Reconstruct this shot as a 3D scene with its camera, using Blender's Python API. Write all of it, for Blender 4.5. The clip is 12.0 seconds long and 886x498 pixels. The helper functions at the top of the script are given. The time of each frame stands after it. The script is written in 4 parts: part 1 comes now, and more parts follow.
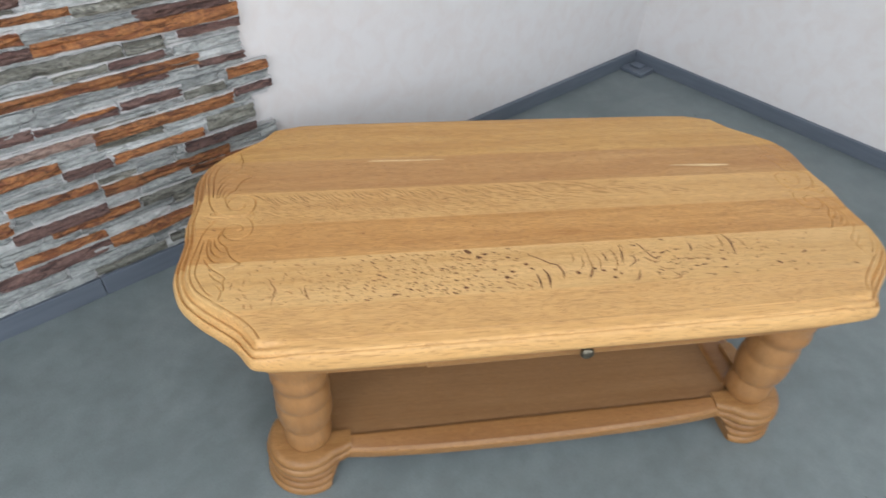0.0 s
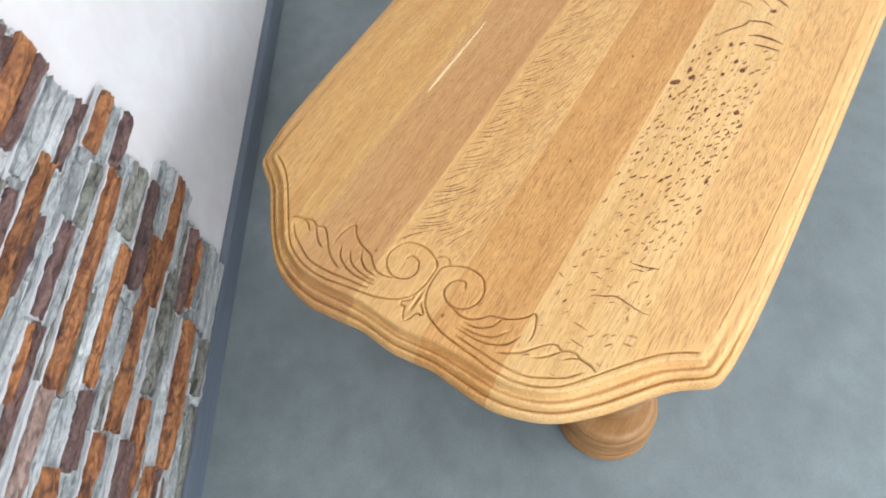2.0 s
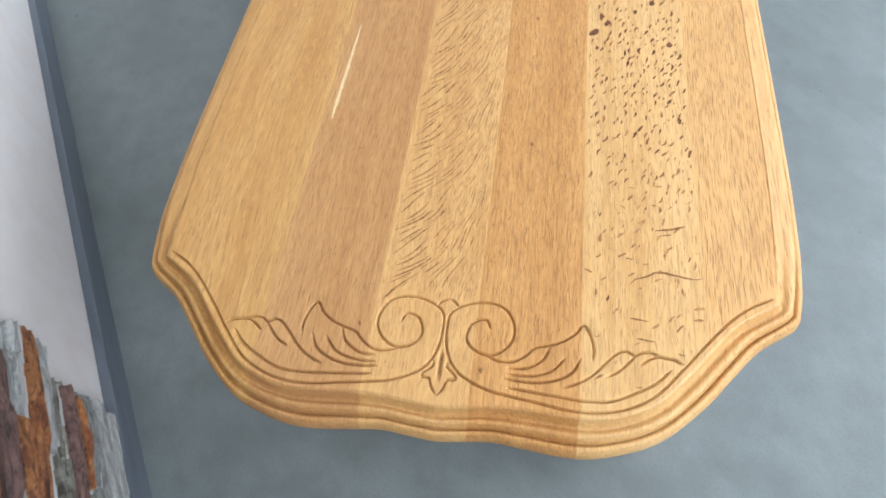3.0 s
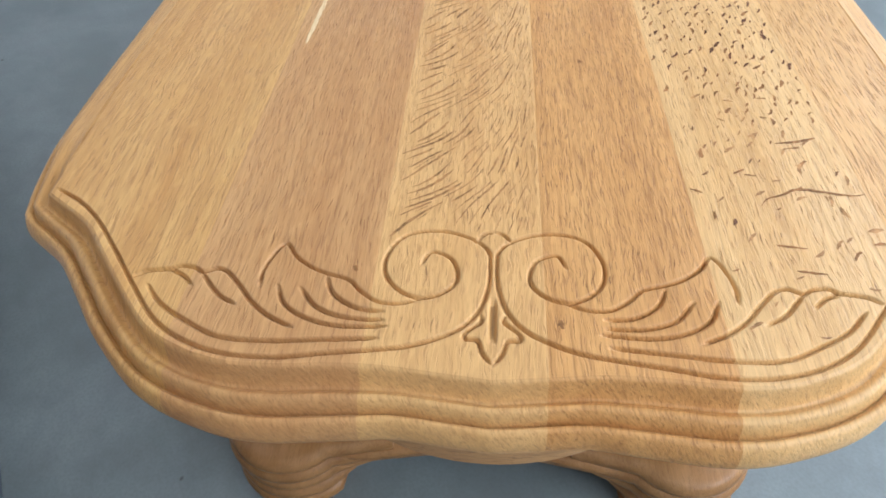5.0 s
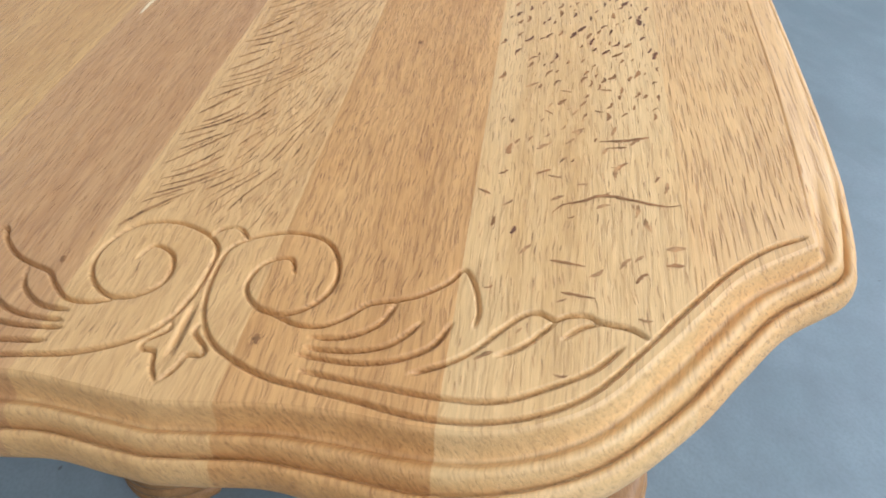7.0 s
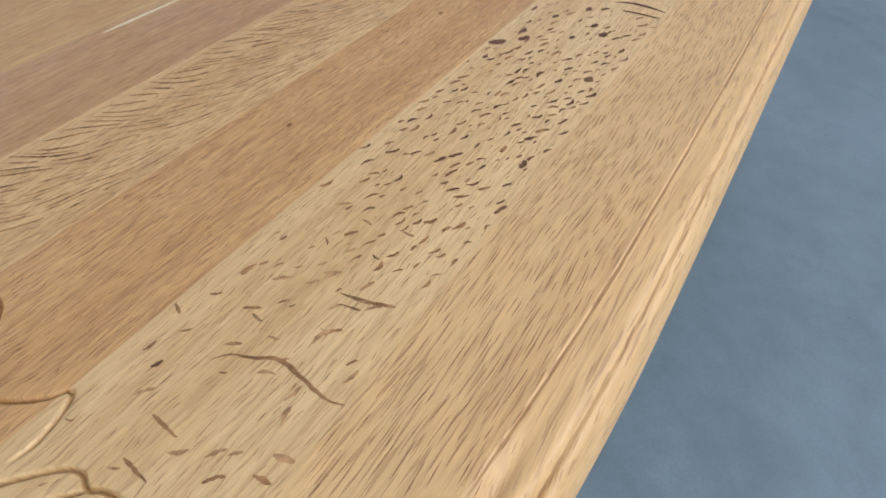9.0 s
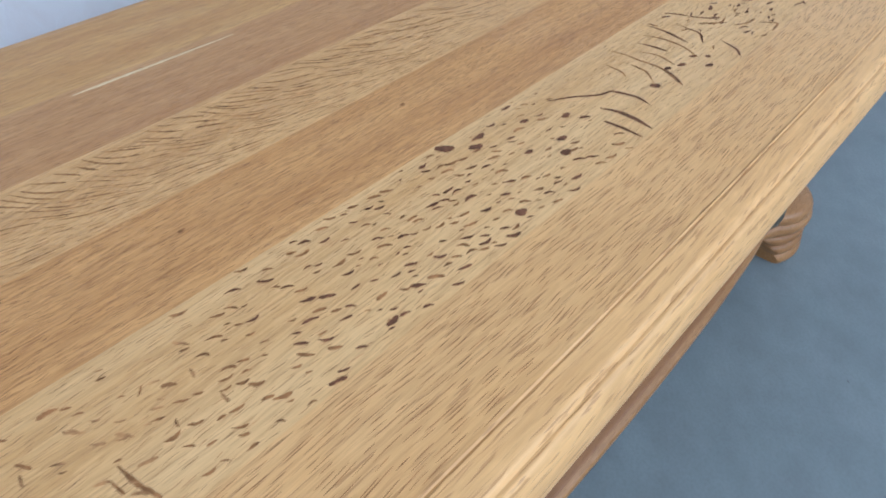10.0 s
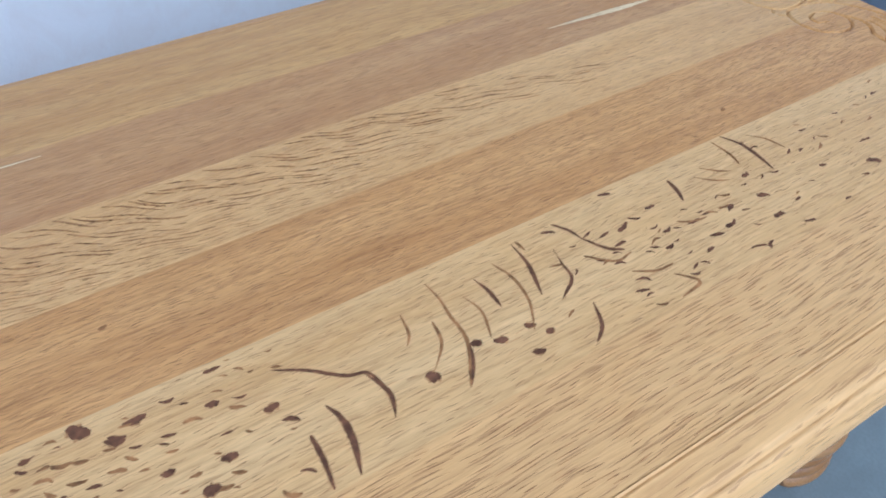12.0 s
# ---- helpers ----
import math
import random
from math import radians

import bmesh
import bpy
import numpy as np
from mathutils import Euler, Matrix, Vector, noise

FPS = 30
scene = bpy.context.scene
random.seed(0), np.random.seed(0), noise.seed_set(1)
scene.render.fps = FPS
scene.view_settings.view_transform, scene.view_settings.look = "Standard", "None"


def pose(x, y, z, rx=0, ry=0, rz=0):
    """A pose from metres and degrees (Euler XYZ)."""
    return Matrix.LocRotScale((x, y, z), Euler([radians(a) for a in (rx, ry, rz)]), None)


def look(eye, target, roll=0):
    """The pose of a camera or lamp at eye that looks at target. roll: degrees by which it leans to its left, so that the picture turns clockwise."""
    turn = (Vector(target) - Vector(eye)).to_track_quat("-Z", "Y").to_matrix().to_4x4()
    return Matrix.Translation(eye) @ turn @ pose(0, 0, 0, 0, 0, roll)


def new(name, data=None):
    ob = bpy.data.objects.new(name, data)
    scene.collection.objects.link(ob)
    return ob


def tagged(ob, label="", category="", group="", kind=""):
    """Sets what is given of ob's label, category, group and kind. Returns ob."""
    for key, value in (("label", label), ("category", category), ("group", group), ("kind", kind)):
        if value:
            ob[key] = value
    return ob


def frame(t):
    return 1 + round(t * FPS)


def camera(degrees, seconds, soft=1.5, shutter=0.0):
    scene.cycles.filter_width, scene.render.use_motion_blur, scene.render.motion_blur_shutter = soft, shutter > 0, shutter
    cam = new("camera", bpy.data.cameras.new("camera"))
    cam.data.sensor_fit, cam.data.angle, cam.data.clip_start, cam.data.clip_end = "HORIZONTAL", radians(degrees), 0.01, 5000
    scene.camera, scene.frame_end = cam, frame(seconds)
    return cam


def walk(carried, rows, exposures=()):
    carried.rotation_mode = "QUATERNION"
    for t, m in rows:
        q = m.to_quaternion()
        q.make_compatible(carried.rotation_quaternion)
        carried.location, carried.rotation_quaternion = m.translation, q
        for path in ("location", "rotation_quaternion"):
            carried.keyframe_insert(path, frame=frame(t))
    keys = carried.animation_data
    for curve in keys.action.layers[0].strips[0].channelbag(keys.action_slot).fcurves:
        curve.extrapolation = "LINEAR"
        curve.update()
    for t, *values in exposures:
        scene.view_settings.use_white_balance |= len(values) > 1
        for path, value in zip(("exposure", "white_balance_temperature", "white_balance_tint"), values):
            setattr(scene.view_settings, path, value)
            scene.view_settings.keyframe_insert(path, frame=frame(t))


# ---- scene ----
cam = camera(72.4, 12.0, soft=1.7, shutter=0.2)
PATH = [
    (0, (-0.389, -0.934, 1.222), (-0.079, 0.532, -0.104), 4.6),
    (0.3, (-0.459, -0.824, 1.178), (-0.245, 0.679, -0.124), 1.4),
    (0.5, (-0.499, -0.739, 1.17), (-0.273, 0.72, -0.18), -0.2),
    (0.8, (-0.593, -0.627, 1.153), (-0.371, 0.7, -0.327), -1.8),
    (1, (-0.617, -0.557, 1.153), (-0.403, 0.637, -0.438), -6.5),
    (1.3, (-0.662, -0.462, 1.165), (-0.339, 0.618, -0.487), -11.5),
    (1.5, (-0.745, -0.399, 1.154), (-0.192, 0.561, -0.511), -10.2),
    (1.8, (-0.833, -0.327, 1.136), (-0.093, 0.509, -0.523), -12.0),
    (2, (-0.828, -0.26, 1.133), (-0.091, 0.458, -0.582), -14.2),
    (2.3, (-0.822, -0.185, 1.093), (-0.025, 0.436, -0.633), -17.3),
    (2.5, (-0.813, -0.125, 1.078), (-0.021, 0.348, -0.697), -15.5),
    (2.7, (-0.805, -0.096, 1.063), (0.059, 0.266, -0.703), -13.8),
    (4.3, (-0.834, -0.01, 0.821), (0.43, 0.113, -0.725), -2.7),
    (4.5, (-0.833, -0.004, 0.804), (0.435, 0.113, -0.738), -2.8),
    (5, (-0.822, 0.007, 0.771), (0.496, 0.137, -0.728), -2.3),
    (5.5, (-0.812, 0.001, 0.758), (0.489, 0.119, -0.756), -2.1),
    (6, (-0.8, -0.04, 0.751), (0.509, 0.13, -0.751), -3.1),
    (6.5, (-0.784, -0.101, 0.743), (0.527, 0.096, -0.755), -2.8),
    (7, (-0.768, -0.156, 0.728), (0.531, 0.092, -0.772), -3.0),
    (7.5, (-0.738, -0.212, 0.723), (0.524, 0.123, -0.792), -3.7),
    (7.7, (-0.717, -0.241, 0.72), (0.538, 0.128, -0.793), -3.4),
    (9.3, (-0.578, -0.371, 0.739), (0.546, 0.465, -0.688), -0.8),
    (9.5, (-0.55, -0.381, 0.747), (0.515, 0.476, -0.712), -0.6),
    (10, (-0.448, -0.409, 0.759), (0.556, 0.614, -0.636), -2.5),
    (10.5, (-0.346, -0.42, 0.76), (0.545, 0.701, -0.637), -2.4),
    (11, (-0.256, -0.405, 0.778), (0.605, 0.727, -0.627), -3.6),
    (11.5, (-0.165, -0.389, 0.79), (0.595, 0.805, -0.623), -4.3),
    (12, (-0.068, -0.388, 0.794), (0.581, 0.863, -0.625), -3.4),
]
walk(cam, [(t, look(eye, target, roll)) for t, eye, target, roll in PATH],
     [(0, -0.78, 6300, 10), (1, -0.42, 6200, 10), (2.5, -0.27, 6100, 10), (5.5, -0.40, 5750, 10), (7.5, -0.58, 5400, 10), (9.5, -0.90, 5200, 10), (12, -0.76, 4930, 10)])

# ---- light ----
WALL_TURN = radians(33.5)
WALL_AT = Vector((-1.0405, 0.328, 0.0))
LONG, DEEP, HIGH = 2.495, 3.5, 2.5          # along the clad wall to the corner, room depth, ceiling
BACK_END = -1.9                            # the clad wall's other end
WALL_M = Matrix.Translation(WALL_AT) @ Matrix.Rotation(WALL_TURN, 4, "Z")

world = bpy.data.worlds.new("sky")
scene.world = world
world.use_nodes = True
sky = world.node_tree.nodes.new("ShaderNodeTexSky")
sky.sky_type, sky.sun_disc = "NISHITA", False
sky.sun_elevation, sky.sun_rotation = radians(38), radians(150)
world.node_tree.links.new(sky.outputs[0], world.node_tree.nodes["Background"].inputs[0])
world.node_tree.nodes["Background"].inputs[1].default_value = 0.12

WIN_X0, WIN_X1, WIN_Z0, WIN_Z1 = -1.6, 1.2, 1.25, 2.42
WEST_Y0, WEST_Y1 = -3.0, -0.9                # window in the west wall


def window_light(name, x, y, z, w, h, turn, watts, colour):
    data = bpy.data.lights.new(name, "AREA")
    data.shape, data.size, data.size_y, data.energy, data.color = "RECTANGLE", w, h, watts, colour
    ob = new(name, data)
    ob.matrix_world = WALL_M @ pose(x, y, z, 90, 0, turn)
    return ob


window_light("daylight_window", (WIN_X0 + WIN_X1) / 2, -DEEP + 0.06, (WIN_Z0 + WIN_Z1) / 2,
             WIN_X1 - WIN_X0 - 0.12, WIN_Z1 - WIN_Z0 - 0.12, 0, 82, (0.92, 0.96, 1.0))
window_light("daylight_west_window", BACK_END + 0.06, (WEST_Y0 + WEST_Y1) / 2, (WIN_Z0 + WIN_Z1) / 2,
             WEST_Y1 - WEST_Y0 - 0.12, WIN_Z1 - WIN_Z0 - 0.12, -90, 84, (0.97, 0.98, 1.0))

# ---- materials ----


class Nodes:
    """A material under construction."""

    def __init__(self, name, rough=0.5, metal=0.0):
        self.mat = bpy.data.materials.new(name)
        self.mat.use_nodes = True
        self.tree = self.mat.node_tree
        self.bsdf = self.tree.nodes["Principled BSDF"]
        self.bsdf.inputs["Roughness"].default_value = rough
        self.bsdf.inputs["Metallic"].default_value = metal

    def add(self, kind, **values):
        node = self.tree.nodes.new(kind)
        for key, value in values.items():
            node.inputs[key.replace("_", " ")].default_value = value
        return node

    def link(self, a, b):
        self.tree.links.new(a, b)

    def coords(self, scale, shift=(0, 0, 0), source=None):
        tex = source or self.tree.nodes.new("ShaderNodeTexCoord").outputs["Object"]
        m = self.add("ShaderNodeMapping", Scale=scale, Location=shift)
        self.link(tex, m.inputs["Vector"])
        return m.outputs[0]

    def noise(self, vector, scale=1.0, detail=3.0, rough=0.5, distort=0.0):
        n = self.add("ShaderNodeTexNoise", Scale=scale, Detail=detail, Roughness=rough, Distortion=distort)
        self.link(vector, n.inputs["Vector"])
        return n.outputs["Fac"]

    def ramp(self, fac, *stops):
        r = self.tree.nodes.new("ShaderNodeValToRGB")
        while len(r.color_ramp.elements) < len(stops):
            r.color_ramp.elements.new(0.5)
        for e, (at, c) in zip(r.color_ramp.elements, stops):
            e.position = at
            e.color = (c, c, c, 1) if isinstance(c, (int, float)) else (*c, 1)
        self.link(fac, r.inputs[0])
        return r.outputs[0]

    def mix(self, fac, a, b, kind="MIX"):
        m = self.tree.nodes.new("ShaderNodeMix")
        m.data_type, m.blend_type = "RGBA", kind
        for value, socket in ((fac, m.inputs[0]), (a, m.inputs[6]), (b, m.inputs[7])):
            if isinstance(value, bpy.types.NodeSocket):
                self.link(value, socket)
            else:
                socket.default_value = value if isinstance(value, (int, float)) else (*value, 1)
        return m.outputs[2]

    def math(self, kind, a, b):
        m = self.tree.nodes.new("ShaderNodeMath")
        m.operation = kind
        for value, socket in ((a, m.inputs[0]), (b, m.inputs[1])):
            if isinstance(value, bpy.types.NodeSocket):
                self.link(value, socket)
            else:
                socket.default_value = value
        return m.outputs[0]

    def done(self, colour, height=None, deep=0.001, strength=0.5, rough=None):
        self.link(colour, self.bsdf.inputs["Base Color"])
        if rough is not None:
            self.link(rough, self.bsdf.inputs["Roughness"])
        if height is not None:
            b = self.add("ShaderNodeBump", Strength=strength, Distance=deep)
            self.link(height, b.inputs["Height"])
            self.link(b.outputs[0], self.bsdf.inputs["Normal"])
        return self.mat


def oak(name, base, dark, light, seed=0.0, axis=0, pores=0.5, figure=0.5, wave=0.006, rough=0.44, grain=0.5, wiggly=0.0036, run=1.0, coat=0.0):
    """Oiled oak with the grain along the given axis of the object. grain: how strongly the wavy fibres show; wiggly: how far they swing; run: how long the pores are."""
    n = Nodes(name, rough)
    n.bsdf.inputs["Coat Weight"].default_value, n.bsdf.inputs["Coat Roughness"].default_value = coat, 0.22
    n.bsdf.inputs["Specular IOR Level"].default_value = 0.36
    tex = n.tree.nodes.new("ShaderNodeTexCoord").outputs["Object"]
    slow = n.add("ShaderNodeTexNoise", Scale=1.0, Detail=2.0)
    along = [7.0, 7.0, 7.0]
    along[axis] = 2.2
    n.link(n.coords(along, (seed, seed * 2, seed), tex), slow.inputs["Vector"])
    bend = n.add("ShaderNodeVectorMath")
    bend.operation = "MULTIPLY_ADD"
    n.link(slow.outputs["Color"], bend.inputs[0])
    bend.inputs[1].default_value = (wave * 4, wave * 4, wave * 4)
    n.link(tex, bend.inputs[2])
    quick = n.add("ShaderNodeTexNoise", Scale=1.0, Detail=1.5)
    along = [150.0, 150.0, 150.0]
    along[axis] = 75.0
    n.link(n.coords(along, (seed, seed, seed), tex), quick.inputs["Vector"])
    wiggle = n.add("ShaderNodeVectorMath")
    wiggle.operation = "MULTIPLY_ADD"
    n.link(quick.outputs["Color"], wiggle.inputs[0])
    wiggle.inputs[1].default_value = (wiggly, wiggly, wiggly)
    n.link(bend.outputs[0], wiggle.inputs[2])
    # the year rings lie slanted in the board
    slant = n.add("ShaderNodeMapping", Rotation=((0.6, 0, 0), (0, 0.6, 0), (0, 0, 0))[axis])
    n.link(wiggle.outputs[0], slant.inputs["Vector"])
    bent = slant.outputs[0]

    def stretched(across, lengthwise, flat=0.35):
        s = [across, across, across * (flat if axis < 2 else 1)]
        s[axis] = lengthwise
        return n.coords(s, (seed * 3, seed, seed * 5), bent)

    bands = n.noise(stretched(26, 1.6, 1), detail=4, rough=0.62)
    fine = n.noise(stretched(150, 5, 1), detail=3, rough=0.6)
    pore = n.noise(stretched(950, 72 / run), detail=1.2, rough=0.5)
    fibre = n.noise(stretched(1500, 30), detail=2, rough=0.6)
    lines = n.noise(stretched(600, 42 / run), detail=2, rough=0.55)
    fleck = n.noise(stretched(210, 60), detail=1, rough=0.4)
    blotch = n.noise(n.coords((5, 5, 5), (seed, 0, 0), tex), detail=3)
    colour = n.mix(n.ramp(bands, (0.3, 0.0), (0.68, 1.0)), light, dark)
    colour = n.mix(n.ramp(blotch, (0.35, 0.0), (0.7, 0.55)), colour, base)
    cloud = n.noise(n.coords((22, 22, 22), (0, seed, seed), bent), detail=3, rough=0.55)
    colour = n.mix(n.ramp(cloud, (0.46, 0.0), (0.70, 0.22)), colour, (base[0] * 1.0, base[1] * 0.90, base[2] * 0.72))
    colour = n.mix(n.ramp(fine, (0.34, 0.18), (0.58, 0.0)), colour, [c * 0.7 for c in dark])
    colour = n.mix(n.ramp(fleck, (0.58, 0.0), (0.70, figure * 0.4)), colour, [min(1, c * 1.16) for c in light])
    colour = n.mix(1.0, colour, n.ramp(fibre, (0.3, 0.93), (0.7, 1.07)), "MULTIPLY")
    line = n.ramp(lines, (0.30, grain), (0.50, 0.0))
    colour = n.mix(line, colour, [dark[0] * 0.62, dark[1] * 0.56, dark[2] * 0.54])
    colour = n.mix(n.ramp(lines, (0.52, 0.0), (0.68, grain * 0.5)), colour, [min(1, c * 1.10) for c in light])
    thick = n.math("ADD", pore, n.math("MULTIPLY", n.math("SUBTRACT", bands, 0.5), 0.07))
    cut = n.ramp(thick, (0.345, pores), (0.405, 0.0))
    colour = n.mix(cut, colour, [dark[0] * 0.50, dark[1] * 0.42, dark[2] * 0.38])
    height = n.math("SUBTRACT", n.math("MULTIPLY", n.math("ADD", n.math("SUBTRACT", fine, n.math("MULTIPLY", line, 1.2)), fibre), 0.5), cut)
    shine = n.ramp(blotch, (0.3, rough - 0.05), (0.7, rough + 0.09))
    return n.done(colour, height, 0.0006, 0.55, shine)


OAK_GOLD = oak("oak_gold", (0.594, 0.340, 0.116), (0.504, 0.260, 0.079), (0.672, 0.410, 0.150), 1.3, pores=0.4, wave=0.014, grain=0.34, wiggly=0.0018, run=1.8)
OAK_BROWN = oak("oak_brown", (0.530, 0.286, 0.107), (0.433, 0.212, 0.076), (0.602, 0.350, 0.142), 4.1, pores=0.3, grain=0.36, wiggly=0.0022, run=1.5)
OAK_RIPPLE = oak("oak_ripple", (0.650, 0.386, 0.147), (0.560, 0.306, 0.106), (0.728, 0.450, 0.180), 7.7, pores=0.3, grain=0.35)
OAK_AMBER = oak("oak_amber", (0.595, 0.315, 0.102), (0.480, 0.232, 0.070), (0.680, 0.380, 0.135), 2.9, pores=0.4, figure=0.35, grain=0.5, wiggly=0.0024, run=1.4)
OAK_PALE = oak("oak_pale", (0.682, 0.426, 0.172), (0.604, 0.352, 0.128), (0.750, 0.490, 0.214), 5.2, pores=0.28, figure=0.5, grain=0.36, wiggly=0.0022, run=1.5)
OAK_STRAW = oak("oak_straw", (0.680, 0.402, 0.156), (0.612, 0.348, 0.128), (0.730, 0.446, 0.180), 9.4, pores=0.5, grain=0.33, wiggly=0.0012, run=2.2)
OAK_LEG = oak("oak_leg", (0.385, 0.188, 0.067), (0.270, 0.124, 0.042), (0.465, 0.250, 0.096), 3.3, axis=2, pores=0.3, rough=0.3, grain=0.16, coat=0.35)
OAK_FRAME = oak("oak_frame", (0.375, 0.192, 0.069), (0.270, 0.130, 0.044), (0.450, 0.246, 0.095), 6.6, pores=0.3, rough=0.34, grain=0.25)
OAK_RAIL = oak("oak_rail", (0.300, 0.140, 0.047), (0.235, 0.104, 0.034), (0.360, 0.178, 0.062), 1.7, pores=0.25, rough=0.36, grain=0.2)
OAK_CROSS = oak("oak_cross", (0.538, 0.300, 0.120), (0.437, 0.225, 0.083), (0.627, 0.369, 0.156), 8.1, axis=1, pores=0.4, grain=0.35)
# shelf oak with some of the shade under the table top in its colour
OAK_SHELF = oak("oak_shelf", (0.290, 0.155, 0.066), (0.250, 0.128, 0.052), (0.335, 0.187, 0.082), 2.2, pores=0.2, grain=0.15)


def stain(name, colour, rough=0.6):
    n = Nodes(name, rough)
    n.bsdf.inputs["Specular IOR Level"].default_value = 0.25
    a = n.noise(n.coords((160, 160, 160)), detail=3)
    return n.done(n.mix(n.ramp(a, (0.3, 0.0), (0.7, 1.0)), [c * 0.6 for c in colour], [c * 1.6 for c in colour]), a, 0.0003)


FLECK_DARK = stain("fleck_dark", (0.135, 0.058, 0.027))
FLECK_BROWN = stain("fleck_brown", (0.27, 0.128, 0.045))
RAY_BROWN = stain("ray_brown", (0.33, 0.170, 0.062))
PORE_BROWN = stain("pore_brown", (0.33, 0.165, 0.062))
PORE_STRAW = stain("pore_straw", (0.32, 0.160, 0.058))
PORE_TAN = stain("pore_tan", (0.40, 0.22, 0.09))
FLECK_TAN = stain("fleck_tan", (0.37, 0.195, 0.075))
SAPWOOD = oak("sapwood", (0.80, 0.62, 0.34), (0.70, 0.50, 0.25), (0.84, 0.68, 0.40), 3.0, pores=0.2)


def stone(name, tones, rough=0.75, veins=0.75):
    n = Nodes(name, rough)
    tex = n.tree.nodes.new("ShaderNodeTexCoord").outputs["Object"]
    info = n.tree.nodes.new("ShaderNodeObjectInfo").outputs["Random"]
    push = n.add("ShaderNodeVectorMath")
    push.operation = "MULTIPLY_ADD"
    n.link(info, push.inputs[0])
    push.inputs[1].default_value = (17, 31, 23)
    n.link(tex, push.inputs[2])
    v = push.outputs[0]
    cloud = n.noise(n.coords((11, 30, 36), source=v), detail=5, rough=0.62, distort=0.8)
    grit = n.noise(n.coords((130, 130, 170), source=v), detail=4, rough=0.65)
    vein = n.noise(n.coords((26, 40, 120), source=v), detail=4, rough=0.6, distort=1.2)
    colour = n.ramp(cloud, *[(0.25 + 0.5 * i / (len(tones) - 1), c) for i, c in enumerate(tones)])
    colour = n.mix(n.ramp(vein, (0.36, veins), (0.5, 0.0)), colour, [c * 0.34 for c in tones[0]])
    colour = n.mix(n.ramp(grit, (0.3, veins * 0.65), (0.62, 0.0)), colour, [c * 0.5 for c in tones[0]])
    colour = n.mix(1.0, colour, n.ramp(info, (0.0, 0.86), (1.0, 1.34)), "MULTIPLY")
    return n.done(colour, n.math("ADD", vein, n.math("MULTIPLY", grit, 0.6)), 0.004, 0.9)


STONES = {
    "o": stone("stone_rust", ((0.075, 0.032, 0.020), (0.27, 0.092, 0.032), (0.44, 0.19, 0.068), (0.19, 0.066, 0.030), (0.36, 0.145, 0.055))),
    "r": stone("stone_maroon", ((0.055, 0.034, 0.033), (0.13, 0.072, 0.062), (0.21, 0.125, 0.105), (0.10, 0.06, 0.055))),
    "d": stone("stone_olive", ((0.085, 0.082, 0.068), (0.17, 0.165, 0.135), (0.30, 0.30, 0.26), (0.15, 0.145, 0.125))),
    "p": stone("stone_rose", ((0.14, 0.085, 0.065), (0.25, 0.155, 0.12), (0.33, 0.24, 0.20), (0.20, 0.13, 0.10))),
    "g": stone("stone_grey", ((0.180, 0.190, 0.186), (0.290, 0.308, 0.300), (0.420, 0.440, 0.432), (0.250, 0.262, 0.250)), veins=0.62),
    "w": stone("stone_pale", ((0.270, 0.280, 0.275), (0.390, 0.410, 0.402), (0.530, 0.548, 0.540), (0.340, 0.352, 0.340)), veins=0.5),
}
GROUT = stone("grout", ((0.514, 0.517, 0.516), (0.606, 0.603, 0.600), (0.679, 0.675, 0.670)), 0.8, 0.12)


def plaster(name, colour, warm):
    n = Nodes(name, 0.85)
    tex = n.tree.nodes.new("ShaderNodeTexCoord").outputs["Object"]
    soft = n.noise(n.coords((2.2, 2.2, 2.2), source=tex), detail=3)
    patch = n.noise(n.coords((14, 14, 14), source=tex), detail=5, rough=0.6, distort=0.6)
    emboss = n.noise(n.coords((75, 75, 90), source=tex), detail=3, rough=0.55, distort=1.0)
    colour = n.mix(n.ramp(patch, (0.42, 0.0), (0.68, 0.75)), colour, warm)
    colour = n.mix(n.ramp(soft, (0.3, 0.10), (0.7, 0.0)), colour, [c * 0.8 for c in warm])
    return n.done(colour, n.math("ADD", emboss, patch), 0.0016, 0.35)


WALLPAPER = plaster("wallpaper", (0.80, 0.785, 0.78), (0.76, 0.715, 0.695))
CEILING = plaster("ceiling_paint", (0.82, 0.82, 0.81), (0.80, 0.80, 0.79))


